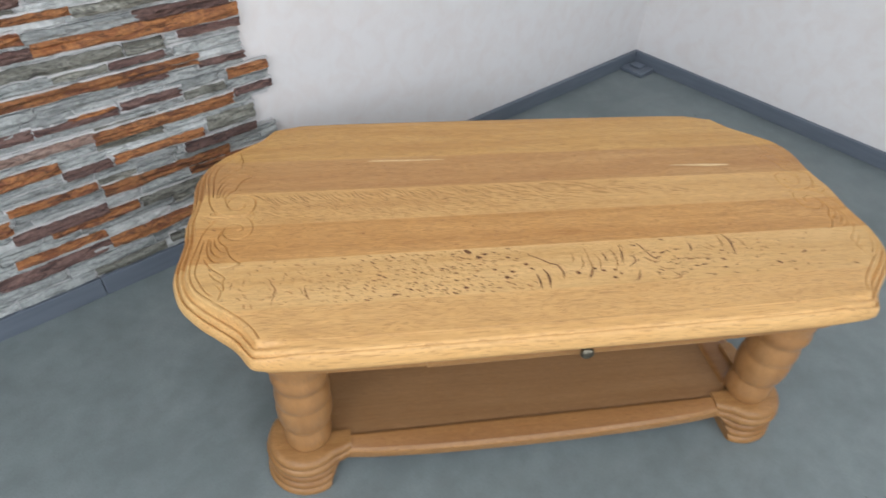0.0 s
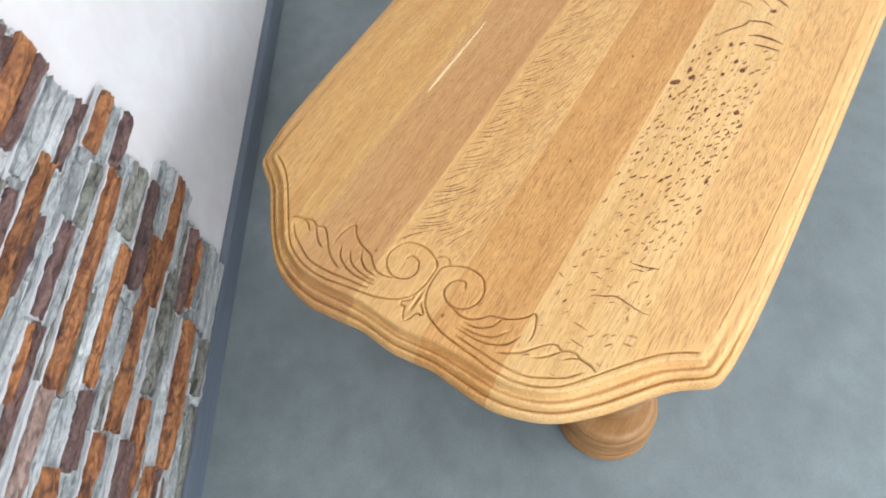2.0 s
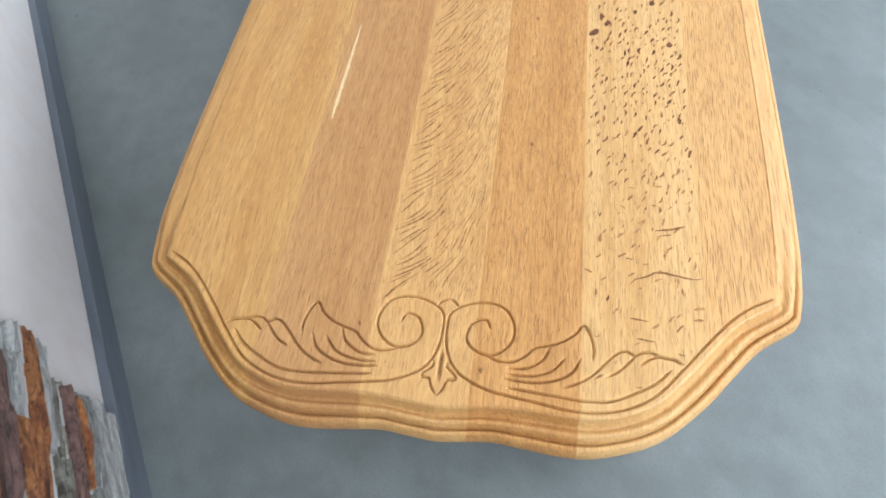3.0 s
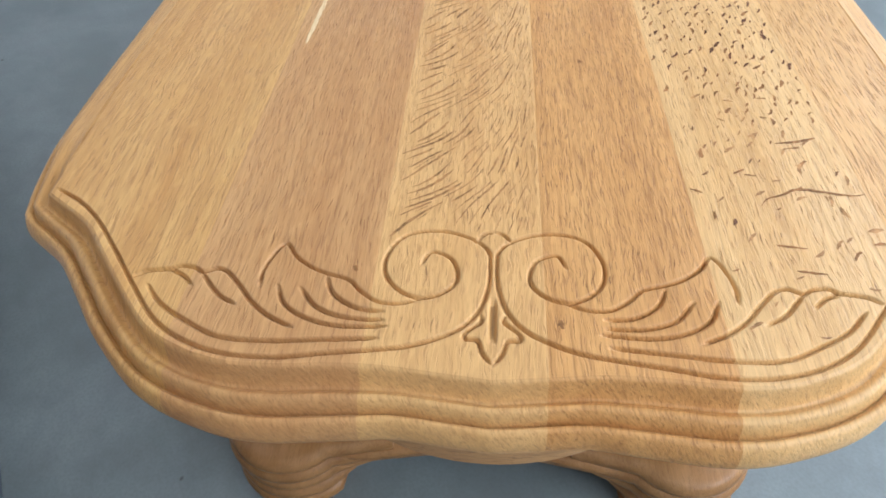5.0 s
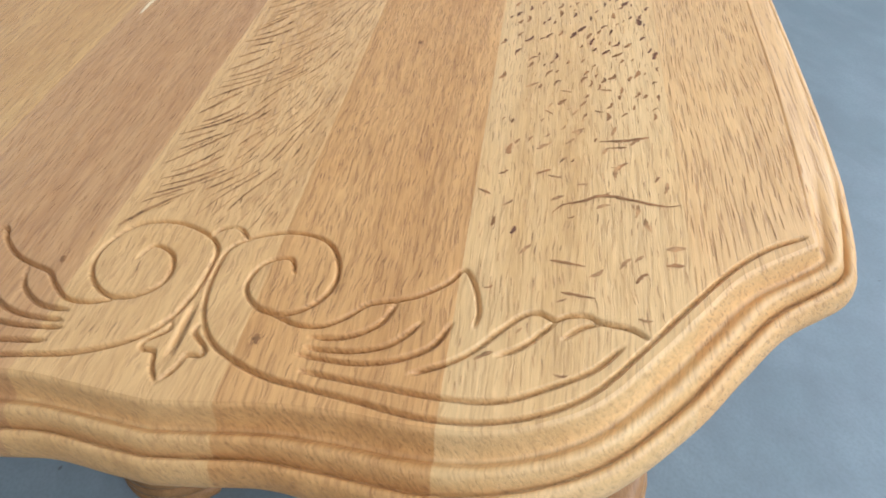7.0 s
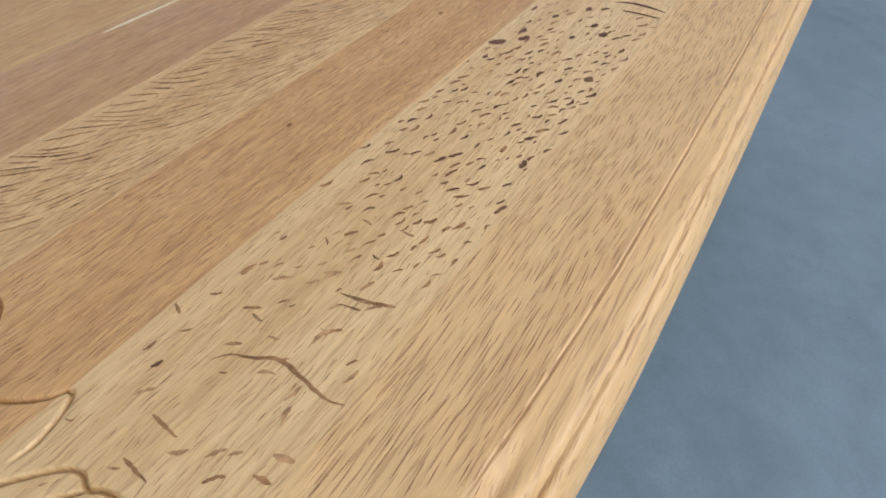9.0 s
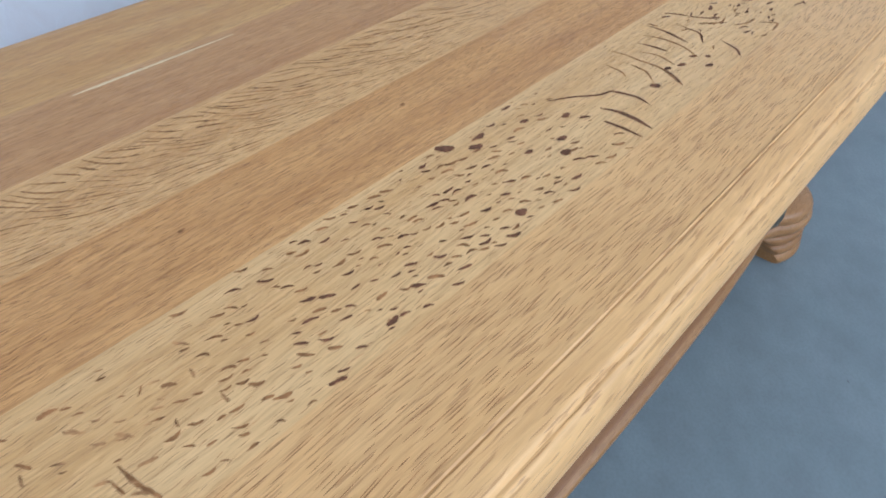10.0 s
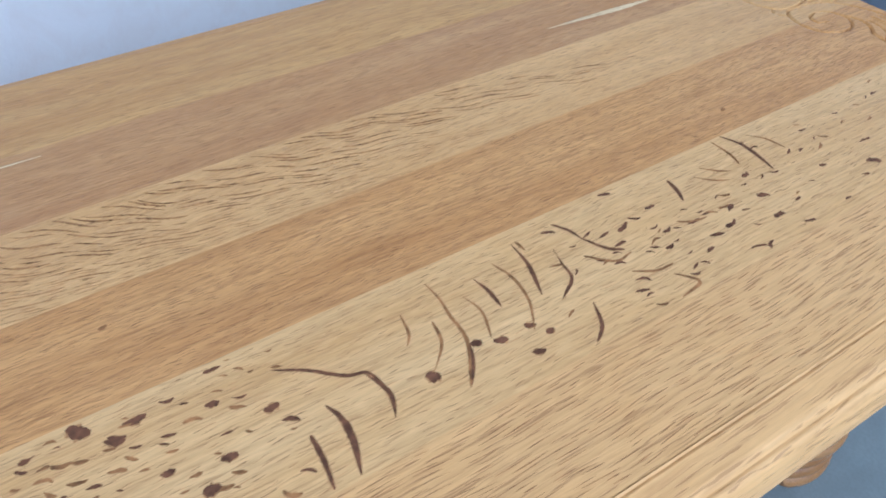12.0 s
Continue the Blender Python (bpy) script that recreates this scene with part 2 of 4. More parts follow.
def floor_material():
    n = Nodes("grey_floor", 0.5)
    tex = n.tree.nodes.new("ShaderNodeTexCoord").outputs["Object"]
    cloud = n.noise(n.coords((2.4, 2.4, 2.4), source=tex), detail=4, rough=0.55, distort=0.4)
    mottle = n.noise(n.coords((17, 17, 17), source=tex), detail=5, rough=0.6)
    grain = n.noise(n.coords((230, 230, 230), source=tex), detail=2)
    spot = n.noise(n.coords((38, 38, 38), (3, 1, 0), tex), detail=1)
    colour = n.mix(n.ramp(cloud, (0.3, 0.0), (0.7, 1.0)), (0.158, 0.193, 0.195), (0.238, 0.282, 0.284))
    colour = n.mix(n.ramp(mottle, (0.35, 0.5), (0.65, 0.0)), colour, (0.140, 0.158, 0.165))
    smear = n.noise(n.coords((6, 9, 6), (1, 5, 0), tex), detail=6, rough=0.65, distort=0.2)
    colour = n.mix(n.ramp(smear, (0.46, 0.0), (0.74, 0.45)), colour, (0.262, 0.304, 0.310))
    colour = n.mix(n.ramp(grain, (0.3, 0.3), (0.6, 0.0)), colour, (0.135, 0.150, 0.156))
    colour = n.mix(n.ramp(spot, (0.79, 0.0), (0.82, 0.85)), colour, (0.06, 0.06, 0.06))
    return n.done(colour, n.math("ADD", grain, mottle), 0.0006, 0.3, n.ramp(mottle, (0.3, 0.42), (0.7, 0.58)))


FLOOR = floor_material()


def skirting_material():
    n = Nodes("grey_skirting", 0.42)
    a = n.noise(n.coords((6, 60, 60)), detail=4)
    return n.done(n.mix(n.ramp(a, (0.3, 0.0), (0.7, 1.0)), (0.118, 0.142, 0.178), (0.148, 0.174, 0.212)), a, 0.0004, 0.2)


SKIRTING = skirting_material()


def metal(name, colour, rough):
    n = Nodes(name, rough, 1.0)
    a = n.noise(n.coords((220, 220, 220)), detail=3)
    return n.done(n.mix(n.ramp(a, (0.35, 0.0), (0.65, 1.0)), [c * 0.5 for c in colour], colour), a, 0.0004, 0.5)


PEWTER = metal("aged_brass", (0.26, 0.235, 0.18), 0.44)
WHITE_FRAME = plaster("white_frame", (0.8, 0.8, 0.8), (0.78, 0.78, 0.78))
GLASS = Nodes("pane_glass", 0.02)
GLASS.bsdf.inputs["Transmission Weight"].default_value = 1.0
GLASS.bsdf.inputs["IOR"].default_value = 1.05
GLASS = GLASS.mat

# ---- building helpers ----


def mesh_of(bm, name, material, smooth=False):
    data = bpy.data.meshes.new(name)
    bm.normal_update()
    bm.to_mesh(data)
    bm.free()
    data.materials.append(material)
    if smooth:
        data.polygons.foreach_set("use_smooth", [True] * len(data.polygons))
    return data


def part(name, bm, material, parent, label="", smooth=False):
    ob = new(name, mesh_of(bm, name, material, smooth))
    ob.parent = parent
    if label:
        tagged(ob, label)
    return ob


def box(bm, x0, x1, y0, y1, z0, z1, bevel=0.0):
    made = bmesh.ops.create_cube(bm, size=1.0)
    for v in made["verts"]:
        v.co = ((x0 + x1) / 2 + v.co.x * (x1 - x0), (y0 + y1) / 2 + v.co.y * (y1 - y0), (z0 + z1) / 2 + v.co.z * (z1 - z0))
    if bevel:
        edges = list({e for v in made["verts"] for e in v.link_edges})
        bmesh.ops.bevel(bm, geom=edges, offset=bevel, segments=2, affect="EDGES", profile=0.6)
    return bm


def spline(points, step=0.0015):
    """A smooth line through the points (Catmull-Rom), sampled about every step metres."""
    p = np.array(points, float)
    p = np.vstack([2 * p[0] - p[1], p, 2 * p[-1] - p[-2]])
    out = []
    for a, b, c, d in zip(p[:-3], p[1:-2], p[2:-1], p[3:]):
        t = np.linspace(0, 1, max(2, int(np.linalg.norm(c - b) / step)), endpoint=False)[:, None]
        out.append(0.5 * (2 * b + (c - a) * t + (2 * a - 5 * b + 4 * c - d) * t**2 + (3 * b - a - 3 * c + d) * t**3))
    return np.vstack(out + [p[-2:-1]])


def turned(profile, sides=40):
    """A solid of revolution about z from (radius, height) pairs, bottom to top."""
    bm = bmesh.new()
    rings = []
    for r, z in profile:
        rings.append([bm.verts.new((r * math.cos(a), r * math.sin(a), z)) for a in [2 * math.pi * k / sides for k in range(sides)]])
    for lo, hi in zip(rings, rings[1:]):
        for k in range(sides):
            bm.faces.new((lo[k], lo[(k + 1) % sides], hi[(k + 1) % sides], hi[k]))
    bm.faces.new(rings[0][::-1])
    bm.faces.new(rings[-1])
    return bm


# ---- room ----


def setting(name, bm, material, label, category, matrix=Matrix()):
    ob = new(name, mesh_of(bm, name, material))
    ob.matrix_world = matrix
    return tagged(ob, label, category, kind="structure")


def build_room():
    t = 0.2
    setting("floor", box(bmesh.new(), BACK_END - t, LONG + t, -DEEP - t, t, -0.1, 0.0), FLOOR,
            "mottled grey concrete-look floor with faint specks", "floor", WALL_M)
    setting("ceiling", box(bmesh.new(), BACK_END - t, LONG + t, -DEEP - t, t, HIGH, HIGH + 0.15), CEILING,
            "plain white painted ceiling", "ceiling", WALL_M)
    north = setting("wall_north", box(bmesh.new(), BACK_END - t, LONG + t, 0, t, 0, HIGH), WALLPAPER,
                    "off-white embossed wallpaper wall partly clad in stone", "wall", WALL_M)
    setting("wall_east", box(bmesh.new(), LONG, LONG + t, -DEEP, 0, 0, HIGH), WALLPAPER,
            "off-white embossed wallpaper wall", "wall", WALL_M)
    def windowed(bm, x0, x1, y0, y1, w0, w1, east_west):
        """A wall with one opening from w0 to w1 along it."""
        along = (lambda a, b: (a, b, y0, y1)) if east_west else (lambda a, b: (x0, x1, a, b))
        lo, hi = (x0, x1) if east_west else (y0, y1)
        for a, b, z0, z1 in ((lo, w0, 0, HIGH), (w1, hi, 0, HIGH), (w0, w1, 0, WIN_Z0), (w0, w1, WIN_Z1, HIGH)):
            box(bm, *along(a, b), z0, z1)
        return bm

    setting("wall_west", windowed(bmesh.new(), BACK_END - t, BACK_END, -DEEP, 0, WEST_Y0, WEST_Y1, False), WALLPAPER,
            "off-white wallpaper wall with a window", "wall", WALL_M)
    setting("wall_south", windowed(bmesh.new(), BACK_END - t, LONG + t, -DEEP - t, -DEEP, WIN_X0, WIN_X1, True), WALLPAPER,
            "off-white wall with a wide window", "wall", WALL_M)
    for name, m, w in (("window_1", WALL_M @ pose(WIN_X0, -DEEP - t, 0), WIN_X1 - WIN_X0),
                       ("window_2", WALL_M @ pose(BACK_END - t, WEST_Y1, 0, 0, 0, -90), WEST_Y1 - WEST_Y0)):
        win = new(name)
        win.matrix_world = m
        tagged(win, "wide white-framed window letting in daylight", "window", kind="structure")
        bm = bmesh.new()
        for x in (0, w / 2 - 0.025, w - 0.05):
            box(bm, x, x + 0.05, 0.05, 0.11, WIN_Z0, WIN_Z1, 0.004)
        for z in (WIN_Z0, WIN_Z1 - 0.05):
            for x0, x1 in ((0.05, w / 2 - 0.025), (w / 2 + 0.025, w - 0.05)):
                box(bm, x0, x1, 0.052, 0.108, z, z + 0.05, 0.004)
        part("window_frame", bm, WHITE_FRAME, win)
        for x0, x1 in ((0.05, w / 2 - 0.025), (w / 2 + 0.025, w - 0.05)):
            pane = part("pane", box(bmesh.new(), x0, x1, 0.075, 0.083, WIN_Z0 + 0.05, WIN_Z1 - 0.05), GLASS, win)
            pane.visible_shadow = False
    return north


def skirting_run(name, length, matrix, joints):
    """Boards with a small top radius, butted with hairline gaps."""
    run = new(name)
    run.matrix_world = matrix
    tagged(run, "grey painted skirting board along the wall", "baseboard", kind="structure")
    cuts = [0.0, *joints, length]
    for a, b in zip(cuts, cuts[1:]):
        bm = bmesh.new()
        box(bm, a + 0.0006, b - 0.0006, -0.019, 0.0, 0.0, 0.062, 0.003)
        part("board", bm, SKIRTING, run)
    return run


wall_north = build_room()
skirting_run("baseboard_north", LONG - BACK_END - 0.019, WALL_M @ pose(BACK_END, 0, 0), [-BACK_END + 0.0])
skirting_run("baseboard_east", DEEP, WALL_M @ pose(LONG, 0, 0, 0, 0, -90), [2.1])


def skirting_corner():
    """Moulded corner piece lying where two boards meet."""
    ob = new("corner_block")
    ob.matrix_world = WALL_M @ pose(LONG - 0.019, -0.019, 0)
    tagged(ob, "small grey plastic skirting corner piece on the floor", "corner piece")
    bm = bmesh.new()
    box(bm, -0.115, 0.0, -0.115, 0.0, 0.0, 0.018, 0.004)
    part("plate", bm, SKIRTING, ob)
    part("cap", box(bmesh.new(), -0.075, -0.02, -0.075, -0.02, 0.018, 0.026, 0.004), SKIRTING, ob)
    return ob


skirting_corner()

# ---- coffee table ----
TOP = 0.49
JOINTS = (0.182, 0.071, -0.030, -0.128, -0.243)       # between the six planks
table = tagged(new("coffee_table"), "carved solid oak coffee table with turned legs and lower shelf", "coffee table")

# quarter outlines of the top: from the middle of a long side to the corner, and on to the middle of the end
OUT_SIDE = spline([(0, 0.349), (0.2, 0.3492), (0.4, 0.348), (0.505, 0.343), (0.540, 0.337)])
OUT_END = spline([(0.540, 0.337), (0.547, 0.3325), (0.5535, 0.324), (0.5725, 0.297), (0.601, 0.271), (0.633, 0.243), (0.667, 0.203),
                  (0.684, 0.162), (0.690, 0.126), (0.6865, 0.080), (0.6840, 0.052), (0.6870, 0.022), (0.689, 0)])
IN_SIDE = spline([(0, 0.3165), (0.2, 0.316), (0.4, 0.3135), (0.535, 0.306)])
IN_END = spline([(0.535, 0.306), (0.560, 0.268), (0.584, 0.246), (0.613, 0.221), (0.638, 0.197), (0.651, 0.174),
                 (0.659, 0.147), (0.660, 0.119), (0.658, 0.089), (0.658, 0.060), (0.661, 0.030), (0.664, 0)])


def evenly(line, count):
    far = np.r_[0, np.cumsum(np.linalg.norm(np.diff(line, axis=0), axis=1))]
    at = np.linspace(0, far[-1], count)
    return np.stack([np.interp(at, far, line[:, 0]), np.interp(at, far, line[:, 1])], 1)


def all_round(side, end):
    """The closed outline from one quarter, mirrored."""
    q = np.vstack([evenly(side, 90), evenly(end, 170)[1:]])
    half = np.vstack([q, (q * (1, -1))[::-1][1:]])
    return np.vstack([half, (half * (-1, 1))[::-1][1:-1]])


INNER, OUTER = all_round(IN_SIDE, IN_END), all_round(OUT_SIDE, OUT_END)


def carving():
    """The cut lines of one end, in millimetres from the table's middle, for the half with y above zero."""
    lines = [
        [(531, 302), (541, 283), (557, 263), (581, 241), (609, 217), (634, 194), (648, 171), (655, 146), (656, 119), (652, 91),
         (649, 68), (645, 45), (635, 22), (622, 9.5), (604, 3.5), (586, 2.5), (575, 4), (566, 14), (560, 34), (564, 54), (578, 64),
         (593, 65), (605, 58), (612, 45), (609, 31), (598, 22), (583, 26), (578, 38), (587, 43)],
        [(568, 12), (561, 6), (559, 0)],
        [(611, 37), (615, 45), (618, 55), (617, 67), (610, 78), (602, 86), (598, 99), (593, 111), (584, 123), (575, 130),
         (585, 136), (598, 139), (608, 138)],
        [(605, 219), (600, 211), (598, 198), (595, 191), (596, 182), (599, 176), (596, 168), (599, 160), (610, 149), (620, 140),
         (629, 128), (636, 113)],
        [(598, 198), (602, 188), (609, 180)],
        [(600, 176), (615, 162), (622, 150)],
        [(611, 206), (624, 193), (634, 176), (644, 154), (646, 129), (644, 99), (641, 64)],
        [(608, 127), (621, 120), (630, 105), (634, 86), (633, 60)],
        [(609, 113), (622, 101), (628, 84), (629, 62)],
        [(600, 99), (612, 93), (621, 79), (623, 63)],
        [(622, 7), (628, 6), (635, 14), (639, 14.5), (640, 8), (648, 5), (655, 0)],
        [(612, 0.5), (641, 0.5)],
    ]
    return [spline(np.array(line) / 1000.0, 0.001) for line in lines]


CARVED = carving()


def cut_depth(x, y):
    """How deep the carving goes at points of the top, arrays of x and y."""
    ax, ay, deep = np.abs(x), np.abs(y), np.zeros_like(x)
    lines = CARVED
    for k, line in enumerate(lines):
        lo, hi = line.min(0) - 0.014, line.max(0) + 0.014
        near = np.where((ax > lo[0]) & (ax < hi[0]) & (ay > lo[1]) & (ay < hi[1]))[0]
        run = np.r_[0, np.cumsum(np.linalg.norm(np.diff(line, axis=0), axis=1))]
        fade = np.minimum(1, np.minimum(run, run[-1] - run) / 0.008 + 0.25)
        way = np.gradient(line, axis=0)
        way /= np.linalg.norm(way, axis=1)[:, None] + 1e-12
        for some in np.array_split(near, len(near) // 4000 + 1):
            dx, dy = ax[some, None] - line[None, :, 0], ay[some, None] - line[None, :, 1]
            d2 = dx * dx + dy * dy
            i = d2.argmin(1)
            pick = np.arange(len(some))
            d = np.sqrt(d2[pick, i])
            side = way[i, 0] * dy[pick, i] - way[i, 1] * dx[pick, i]
            wide = np.where(side > 0, 0.0021, 0.0011)
            cut = 0.0040 * np.clip(1.2 * (1 - d / wide), 0, 1)
            slope = 0.0007 * np.exp(-d / 0.0035) * (side > 0) if k not in (1, 11) else 0
            deep[some] = np.maximum(deep[some], (cut + slope) * fade[i])
    return deep


def flat_of_top():
    """Rows of points over the flat of the top: y, and x, y, z arrays by row."""
    lines = sorted(set(np.round(np.arange(-0.3157, 0.31571, 0.0007), 5)) | set(JOINTS))
    ys = np.array(lines)
    end_y, end_x = IN_END[::-1, 1], IN_END[::-1, 0]
    side_y, side_x = IN_SIDE[::-1, 1], IN_SIDE[::-1, 0]
    reach = np.where(np.abs(ys) < 0.306, np.interp(np.abs(ys), end_y, end_x), np.interp(np.abs(ys), side_y, side_x))
    u = np.r_[np.linspace(0, 0.11, 230)[:-1], np.linspace(0.11, 0.89, 44)[:-1], np.linspace(0.89, 1, 80)]
    x = -reach[:, None] + 2 * reach[:, None] * u[None]
    y = np.repeat(ys[:, None], len(u), 1)
    z = TOP - cut_depth(x.ravel(), y.ravel()).reshape(x.shape)
    z -= 0.00010 * np.exp(-((np.abs(ys[:, None] - np.array(JOINTS)[None]).min(1) / 0.0006) ** 2))[:, None]
    return ys, x, y, z


# moulded edge: how far from inner to outer outline, how deep below the top at the ends, and along the shallower long sides
EDGE = ((-0.04, 0.0016, 0.0016), (-0.003, 0.00006, 0.00006), (0.012, 0.0002, 0.0004), (0.030, 0.0006, 0.0017), (0.048, 0.0008, 0.0017), (0.066, 0.0012, 0.0010),
        (0.09, 0.0020, 0.0010), (0.12, 0.0044, 0.0012), (0.17, 0.0095, 0.0015), (0.23, 0.0135, 0.0018), (0.29, 0.0150, 0.0022), (0.34, 0.0138, 0.0024),
        (0.40, 0.0116, 0.0026), (0.48, 0.0108, 0.0028), (0.56, 0.0126, 0.0032), (0.62, 0.0170, 0.0044), (0.655, 0.0216, 0.0064), (0.675, 0.0240, 0.0074),
        (0.70, 0.0214, 0.0066), (0.76, 0.0184, 0.0074), (0.83, 0.0186, 0.0098), (0.90, 0.0210, 0.0150), (0.96, 0.0254, 0.0215), (0.99, 0.0290, 0.0265),
        (1.0, 0.0325, 0.0310), (0.985, 0.0360, 0.0355), (0.93, 0.0390, 0.0390), (0.84, 0.0405, 0.0405), (0.70, 0.0406, 0.0406), (-0.6, 0.0406, 0.0406))


def plank_meshes():
    ys, x, y, z = flat_of_top()
    rings = []
    along = np.abs(OUTER[:, 0])
    calm = np.clip((along - 0.48) / 0.08, 0, 1)          # the long sides are moulded more shallowly
    for f, deep, shallow in EDGE:
        xy = INNER + (OUTER - INNER) * f
        rings.append(np.c_[xy, TOP - (calm * deep + (1 - calm) * shallow)])
    edges = [0.5, *JOINTS, -0.5]
    count = len(OUTER)
    for hi, lo in zip(edges, edges[1:]):
        bm = bmesh.new()
        rows = np.where((ys >= lo - 1e-6) & (ys <= hi + 1e-6))[0]
        verts = [[bm.verts.new((x[r, c], y[r, c], z[r, c])) for c in range(x.shape[1])] for r in rows]
        for a, b in zip(verts, verts[1:]):
            for c in range(len(a) - 1):
                bm.faces.new((a[c], a[c + 1], b[c + 1], b[c]))
        edge = bmesh.new()
        loops = [[edge.verts.new(p) for p in ring] for ring in rings]
        for a, b in zip(loops, loops[1:]):
            for k in range(count):
                j = (k + 1) % count
                if max(a[k].co.y, b[k].co.y, a[j].co.y, b[j].co.y) > lo - 1e-4 and min(a[k].co.y, b[k].co.y, a[j].co.y, b[j].co.y) < hi + 1e-4:
                    edge.faces.new((a[k], b[k], b[j], a[j]))
        for level, normal in ((hi, (0, 1, 0)), (lo, (0, -1, 0))):
            if abs(level) < 0.45:
                geom = edge.verts[:] + edge.edges[:] + edge.faces[:]
                bmesh.ops.bisect_plane(edge, geom=geom, plane_co=(0, level, 0), plane_no=normal, clear_outer=True)
        extra = bpy.data.meshes.new("edge")
        edge.to_mesh(extra)
        edge.free()
        bm.from_mesh(extra)
        bpy.data.meshes.remove(extra)
        bmesh.ops.recalc_face_normals(bm, faces=bm.faces[:])
        yield bm


def build_top():
    bm = bmesh.new()
    box(bm, -0.53, 0.53, -0.25, 0.25, TOP - 0.043, TOP - 0.012)
    top = part("tabletop", bm, OAK_SHELF, table, "six glued oak planks with moulded carved edge")
    woods = (OAK_GOLD, OAK_BROWN, OAK_RIPPLE, OAK_AMBER, OAK_PALE, OAK_STRAW)
    planks = []
    for bm, wood in zip(plank_meshes(), woods):
        planks.append(part("plank", bm, wood, top, smooth=True))
    return planks


planks = build_top()


def baluster(sides=48):
    """Turned part of a leg: base torus, two bulbs, neck and collar."""
    rings = [(0.0410, 0.103), (0.0442, 0.108), (0.0464, 0.116), (0.0474, 0.127), (0.0468, 0.140), (0.0450, 0.150), (0.0424, 0.158), (0.0410, 0.162),
             (0.0428, 0.166), (0.0472, 0.173), (0.0510, 0.184), (0.0532, 0.200), (0.0535, 0.214), (0.0528, 0.226), (0.0512, 0.235), (0.0494, 0.2405), (0.0510, 0.245), (0.0524, 0.254),
             (0.0520, 0.265), (0.0503, 0.276), (0.0478, 0.286), (0.0464, 0.293), (0.0480, 0.297), (0.0512, 0.304), (0.0530, 0.312), (0.0532, 0.320), (0.0514, 0.328),
             (0.0490, 0.333), (0.0496, 0.340), (0.0514, 0.370), (0.0526, 0.410), (0.0528, 0.449)]
    return turned(rings, sides)


def bracket_foot(arc=20):
    """Ringed foot: round at the outer corner, with an arm under either rail that is cut away in a curve towards the floor."""
    rings = [(0.080, 0.0), (0.084, 0.002), (0.086, 0.008), (0.0855, 0.014), (0.082, 0.0185), (0.0775, 0.0205), (0.0810, 0.0235), (0.0830, 0.029), (0.0820, 0.035),
             (0.0785, 0.039), (0.0742, 0.041), (0.0775, 0.044), (0.0800, 0.050), (0.0790, 0.056), (0.0755, 0.0605), (0.0710, 0.0625), (0.0745, 0.066), (0.0795, 0.070), (0.0815, 0.076),
             (0.0815, 0.084), (0.0785, 0.0885), (0.0745, 0.0905), (0.0768, 0.0935), (0.0770, 0.101), (0.0740, 0.107), (0.0680, 0.1115), (0.062, 0.1125)]
    bm = bmesh.new()
    loops = []
    for r, z in rings:
        z *= 0.925
        along, across = (float(np.interp(z, (0.0, 0.02, 0.04, 0.055, 0.07), ends)) for ends in ((0.044, 0.047, 0.056, 0.068, 0.090), (0.060, 0.066, 0.082, 0.104, 0.128)))
        inner, outer = -0.004, 0.042 + 0.8 * (r - 0.080)
        turn = [math.pi * (0.75 + k / arc) for k in range(arc + 1)]
        plan = [(-outer, across)] + [(min(along, r * math.cos(a)), min(across, r * math.sin(a))) for a in turn]
        plan += [(along, -outer), (along, inner), (inner, inner), (inner, across)]
        loops.append([bm.verts.new((x, y, z)) for x, y in plan])
    count = len(loops[0])
    for lo, hi in zip(loops, loops[1:]):
        for k in range(count):
            bm.faces.new((lo[k], lo[(k + 1) % count], hi[(k + 1) % count], hi[k]))
    bm.faces.new(loops[0][::-1])
    bm.faces.new(loops[-1])
    bmesh.ops.recalc_face_normals(bm, faces=bm.faces[:])
    return bm


LEG_X, LEG_Y = 0.489, 0.235


def build_legs():
    """Four turned legs; the foot stands a little further out along the table than the baluster."""
    post = mesh_of(baluster(), "leg", OAK_LEG, True)
    left = bracket_foot()
    right = left.copy()
    right.transform(Matrix.Diagonal((-1, 1, 1, 1)))
    bmesh.ops.reverse_faces(right, faces=right.faces[:])
    feet = [mesh_of(bm, "foot", OAK_FRAME) for bm in (left, right)]
    for data in feet:
        data.shade_smooth()
        data.set_sharp_from_angle(angle=radians(42))
    for sx, sy in ((-1, -1), (1, 1), (1, -1), (-1, 1)):
        leg = new("leg", post)
        leg.parent = table
        tagged(leg, "turned oak leg with bulbous baluster and ringed foot")
        leg.matrix_basis = pose(sx * LEG_X, sy * LEG_Y, 0)
        foot = new("foot", feet[0 if sx * sy > 0 else 1])
        foot.parent = leg
        tagged(foot, "ringed oak bracket foot")
        foot.matrix_basis = pose(sx * 0.006, sy * -0.004, 0, 0, 0, 0 if sy < 0 else 180)


build_legs()


